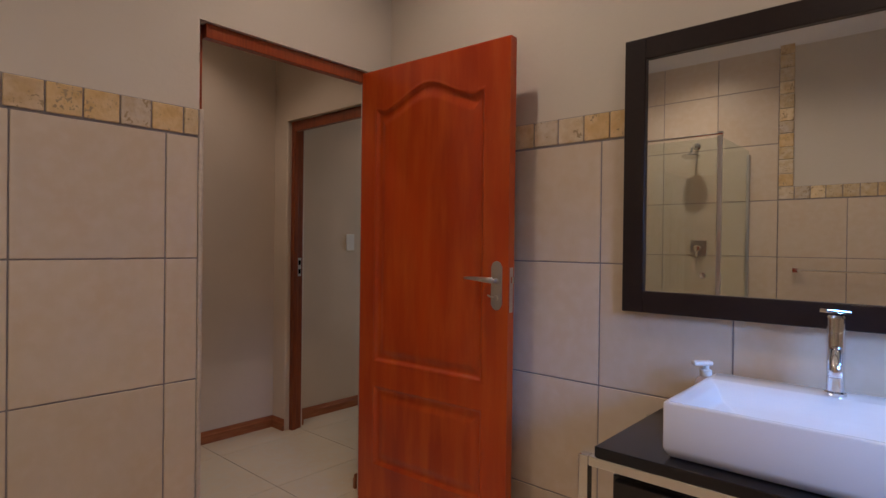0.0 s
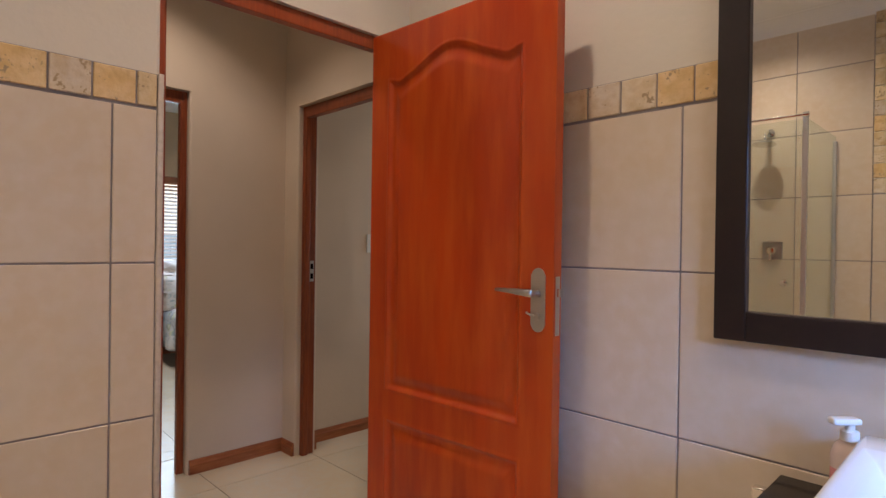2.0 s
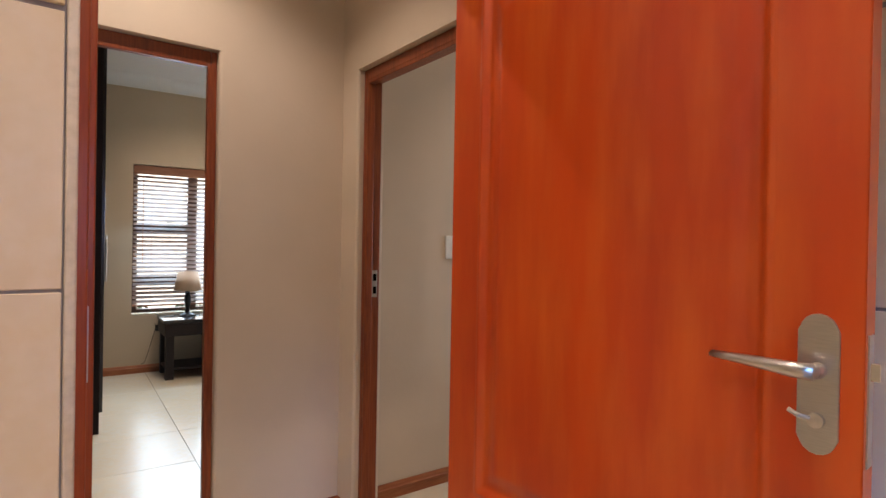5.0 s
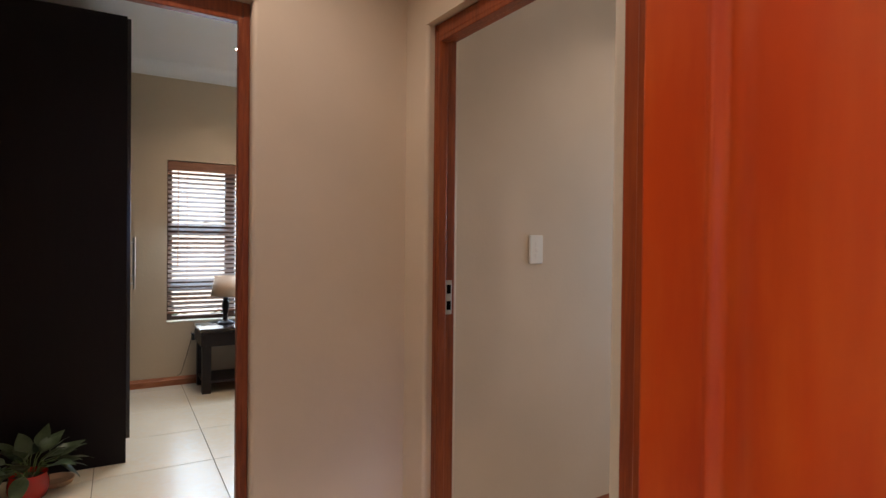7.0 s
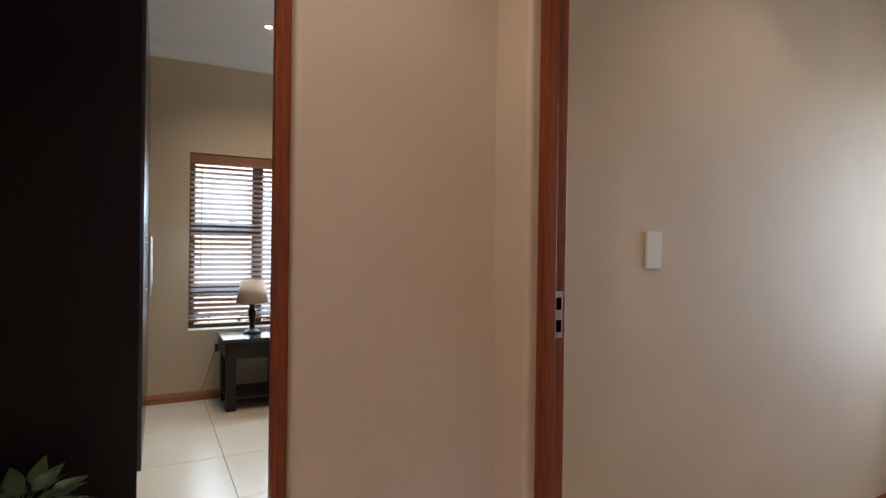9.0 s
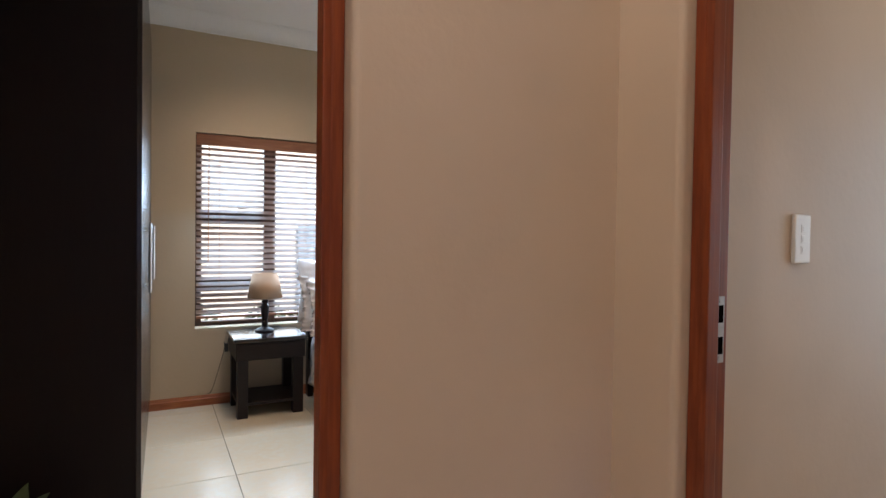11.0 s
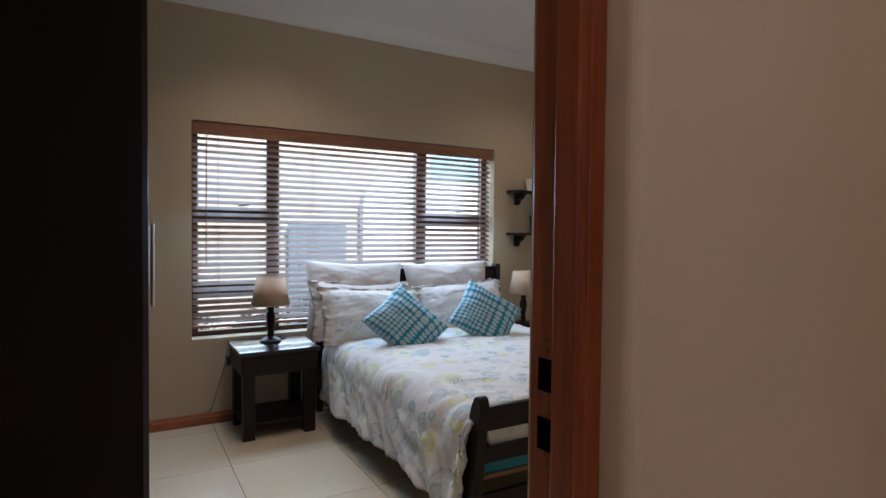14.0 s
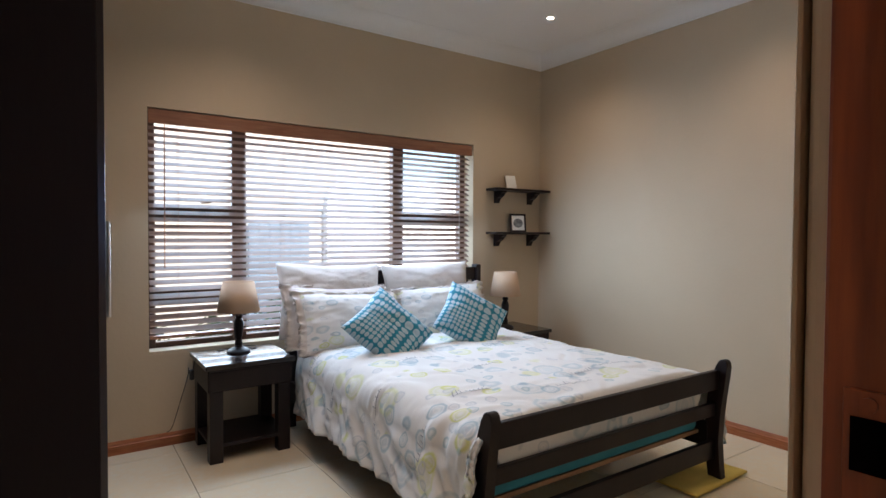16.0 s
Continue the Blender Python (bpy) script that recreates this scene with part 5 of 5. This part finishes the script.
def plant():
    p = thing("potted_plant", "leafy peace lily in a glossy red pot", "pot plant", m=BED @ pose(0.80, 4.90, 0) @ Matrix.Diagonal((0.88, 0.88, 0.88, 1)))
    part("pot", lathe([(0.060, 0), (0.085, 0.012), (0.100, 0.06), (0.098, 0.10), (0.088, 0.135), (0.092, 0.145), (0.084, 0.145), (0.080, 0.12), (0.0, 0.118)], 32), POT, p, "glossy red pot", True)
    part("soil", lathe([(0.0, 0.122), (0.079, 0.120)], 24), SOIL, p, "dark soil")
    rnd = random.Random(5)
    n = 10
    verts, faces = [], []
    for i in range(n + 1):
        s = i / n
        wdt = 0.5 * math.sin(math.pi * min(s ** 0.8, 1.0)) * (1 - 0.25 * s)
        for k in (-1, -0.5, 0, 0.5, 1):
            verts.append((k * wdt * 0.54, s, 0.10 * abs(k) * wdt - 0.30 * s * s + 0.02 * math.sin(s * 9 + k)))
    for i in range(n):
        for k in range(4):
            a = i * 5 + k
            faces.append((a, a + 1, a + 6, a + 5))
    leaf = bpy.data.meshes.new("leaf_blade")
    leaf.from_pydata(verts, [], faces)
    for f in leaf.polygons:
        f.use_smooth = True
    leaf.materials.append(LEAF)
    for i in range(34):
        az = rnd.uniform(0, 360)
        up = rnd.uniform(-22, 66)
        long = rnd.uniform(0.12, 0.20)
        reach = rnd.uniform(0.04, 0.15)
        a = radians(az)
        tip = Vector((reach * math.cos(a), reach * math.sin(a), 0.16 + 0.09 * math.sin(radians(max(up, 0))) * rnd.uniform(0.3, 1.0)))
        root = Vector((0.03 * math.cos(a), 0.03 * math.sin(a), 0.12))
        part("stalk", tube([root, root.lerp(tip, 0.5) + Vector((0, 0, 0.03)), tip], 0.0022, 6), STEM, p)
        ob = new("leaf", leaf)
        ob.parent = p
        ob.matrix_basis = Matrix.Translation(tip) @ pose(0, 0, 0, 0, 0, az - 90) @ pose(0, 0, 0, up - 12, rnd.uniform(-25, 25), 0) @ Matrix.Diagonal((long, long, long, 1))


plant()
saucer = part("clay_saucer", lathe([(0.05, 0), (0.075, 0.006), (0.085, 0.030), (0.080, 0.030), (0.06, 0.010), (0.0, 0.010)], 28), TERRACOTTA)
saucer.matrix_world = BED @ pose(0.90, 5.03, 0)
tagged(saucer, "small clay saucer on the floor beside the plant", "saucer")

# ---- outside the window ----
g = part("ground", box(-60, 60, 7.30, 90, -0.35, -0.25), PAVING)
tagged(g, "pale sunlit paving outside the window", "ground", kind="structure")
g2 = part("ground_back", box(-60, 60, -90, 7.29, -0.36, -0.26), PAVING)
tagged(g2, "paving round the house", "ground", kind="structure")
bw = thing("boundary_wall", "sunlit cream plastered garden wall with coping", "garden wall")
part("panel", box(-12, 5.85, 11.2, 11.43, -0.25, 4.2), OUT_WALL, bw)
part("coping", box(-12, 5.85, 11.15, 11.48, 4.201, 4.28, 0.01), OUT_WALL, bw)
ww = thing("white_garden_wall", "bright white rendered garden wall, rounded at its end", "garden wall")
end = [(9.4, -0.25), (4.56, -0.25), (4.56, 1.70)] + [(4.56 + 0.5 - 0.5 * math.cos(radians(a)), 1.70 + 0.42 * math.sin(radians(a))) for a in range(15, 91, 15)] + [(9.4, 2.12)]
part("panel", prism(end, 0.14, "y", 11.04), WHITE_WALL, ww)
gp = thing("garden_gate", "slate-blue metal gate in the garden wall", "gate")
for i in range(6):
    part("board", box(3.42 + i * 0.148, 3.563 + i * 0.148, 11.10, 11.14, -0.20, 1.40, 0.004), SLATE, gp)
part("gate_rail", box(3.40, 4.33, 11.141, 11.149, 1.22, 1.30), SLATE, gp)


def shrub(m, seed, count=420, size=0.5):
    s = thing("shrub", "loose green garden shrub outside the window", "shrub", "garden shrubs", m)
    rnd = random.Random(seed)
    bm = bmesh.new()
    for i in range(count):
        a, b, r = rnd.uniform(0, 2 * math.pi), rnd.uniform(-0.2, 1.3), size * rnd.uniform(0.3, 1.0)
        c = Vector((r * math.cos(a) * math.cos(b), r * math.sin(a) * math.cos(b), size * 0.7 + r * math.sin(b)))
        d = Vector((rnd.uniform(-1, 1), rnd.uniform(-1, 1), rnd.uniform(-0.3, 1))).normalized() * 0.06
        e = d.cross(Vector((rnd.uniform(-1, 1), rnd.uniform(-1, 1), rnd.uniform(-1, 1)))).normalized() * 0.02
        bm.faces.new([bm.verts.new(v) for v in (c - d, c + e, c + d, c - e)])
    tagged(part("foliage", bm, FOLIAGE, s), kind="stuff")
    for k in range(5):
        a = k * 1.26
        part("branch", tube([(0, 0, 0), (0.1 * math.cos(a), 0.1 * math.sin(a), size * 0.5), (0.3 * size * math.cos(a), 0.3 * size * math.sin(a), size)], 0.012, 6), PINE, s)


shrub(pose(1.7, 9.0, -0.25), 1, size=0.45)
shrub(pose(2.6, 9.4, -0.25), 2, size=0.40)
shrub(pose(3.4, 9.6, -0.25), 3, size=0.50)


# ---- floor tiles and wall tiles ----
def floor(name, x0, x1, y0, y1, gx, gy, label, m=None, step=0.6):
    """A screed with square tiles laid on it, joints at gx and gy."""
    base = part(name, box(x0, x1, y0, y1, -0.12, -0.0025), FLOOR_GROUT)
    tagged(base, label, "floor", kind="structure")
    if m is not None:
        base.matrix_world = m
    cache = {}
    i0, k0 = math.floor((x0 - gx) / step), math.floor((y0 - gy) / step)
    for i in range(i0, math.ceil((x1 - gx) / step)):
        for k in range(k0, math.ceil((y1 - gy) / step)):
            a, b = max(gx + i * step, x0) + 0.0017, min(gx + (i + 1) * step, x1) - 0.0017
            c, d = max(gy + k * step, y0) + 0.0017, min(gy + (k + 1) * step, y1) - 0.0017
            if b - a < 0.01 or d - c < 0.01:
                continue
            key = (round(b - a, 4), round(d - c, 4))
            if key not in cache:
                cache[key] = mesh_of("tile", box(0, b - a, 0, d - c, -0.010, 0.0, 0.0012, 1), FLOOR_TILE)
            t = new("tile", cache[key])
            t.parent = base
            t.location = (a, c, 0)
    return base


floor("floor_bathroom", XO - 0.15, 1.95, YB - 0.15, 2.25, 0.25, 0.77, "cream polished floor tiles in the bathroom")
floor("floor_hall", -1.55, 4.72, 2.2505, 3.566, 1.45, 2.57, "cream polished floor tiles in the hall")
floor("floor_bedroom", LX - 0.12, RX + 0.12, 3.66, WY + 0.2, 1.665, 6.20, "cream polished floor tiles in the bedroom", BED)
tagged(part("threshold", box(0.30, 4.85, 3.567, 3.80, -0.12, -0.003), FLOOR_TILE), "cream tiled threshold", "floor", kind="structure")

PITCH, LOW, JOINT = 0.444, 0.295, 0.0026
BAND = (1.631, 1.730)


def clad(owner, along, face, normal, u0, u1, ref, top=None, cut=0, seed=1):
    """Square tiles on a wall up to the stone band (or up to top), joints at ref; each tile stands 8 mm proud."""
    rnd = random.Random(seed)
    inv = owner.matrix_world.inverted()
    back = (face - normal * 0.0085, face - normal * 0.004)
    zt = top or BAND[1]
    g = box(u0, u1, min(back), max(back), 0, zt) if along == "x" else box(min(back), max(back), u0, u1, 0, zt)
    part("grout_bed", g, GROUT, owner)
    cache = {}

    def piece(name, a, b, z0, z1, mat, proud=0.0):
        a, b, z0, z1 = a + JOINT, b - JOINT, z0 + JOINT, z1 - JOINT
        if b - a < 0.008 or z1 - z0 < 0.008:
            return
        key = (name, round(b - a, 3), round(z1 - z0, 3))
        if key not in cache:
            w, h = b - a, z1 - z0
            bm = box(-w / 2, w / 2, 0, 0.010, -h / 2, h / 2, 0.0016 if name == "tile" else 0.0022, 1)
            cache[key] = mesh_of(name, bm, mat)
        t = new(name, cache[key])
        t.parent = owner
        turn = {("x", -1): 180, ("x", 1): 0, ("y", -1): 90, ("y", 1): -90}[(along, normal)]
        c, d = (a + b) / 2, face - normal * 0.010 + normal * proud
        t.matrix_basis = (Matrix.Translation((c, d, (z0 + z1) / 2)) if along == "x" else Matrix.Translation((d, c, (z0 + z1) / 2))) @ pose(0, 0, 0, 0, 0, turn)

    rows = [0.0, LOW, LOW + PITCH, LOW + 2 * PITCH, LOW + 3 * PITCH]
    if top:
        z = rows[-1]
        while z < top - 0.01:
            z = min(z + PITCH, top)
            rows.append(z)
    k0, k1 = math.floor((u0 - ref) / PITCH), math.ceil((u1 - ref) / PITCH)
    for z0, z1 in zip(rows, rows[1:]):
        for k in range(k0, k1):
            piece("tile", max(ref + k * PITCH, u0), min(ref + (k + 1) * PITCH, u1), z0, z1, TILE)
    if not top:
        u, first = u1, cut
        while u > u0 + 0.01:
            w, first = first or rnd.uniform(0.098, 0.110), 0
            piece("stone", max(u - w, u0), u, BAND[0], BAND[1], STONE, rnd.uniform(0.0, 0.003))
            u -= w
    return owner


clad(w_door, "x", TY, -1, XO, 0.8135, 0.254, cut=0.055, seed=2)
part("edge_trim", box(0.8140, 0.8310, TY - 0.004, TY + 0.030, 0.0, BAND[1] + 0.002, 0.004, 3), EDGE_TRIM, w_door, "pale tile edge trim beside the doorway", True)
clad(w_door, "x", TY, -1, 1.702, TX, 0.254, seed=3)
clad(w_mirror, "y", TX, -1, YB, TY - 0.010, 0.979, seed=4)
clad(w_shower, "y", XO, 1, 1.002, TY - 0.012, 1.002, top=BATH_Z - 0.085, seed=5)
clad(w_shower, "y", XO, 1, YB, 1.000, 1.002, seed=6)
rnd = random.Random(8)
z = BAND[1] + 0.002
while z < BATH_Z - 0.09:
    h = min(rnd.uniform(0.094, 0.112), BATH_Z - 0.085 - z)
    s = part("stone", box(XO - 0.008, XO + 0.003, 0.900, 0.999, z + 0.002, z + h - 0.002, 0.003, 1), STONE, w_shower)
    z += h
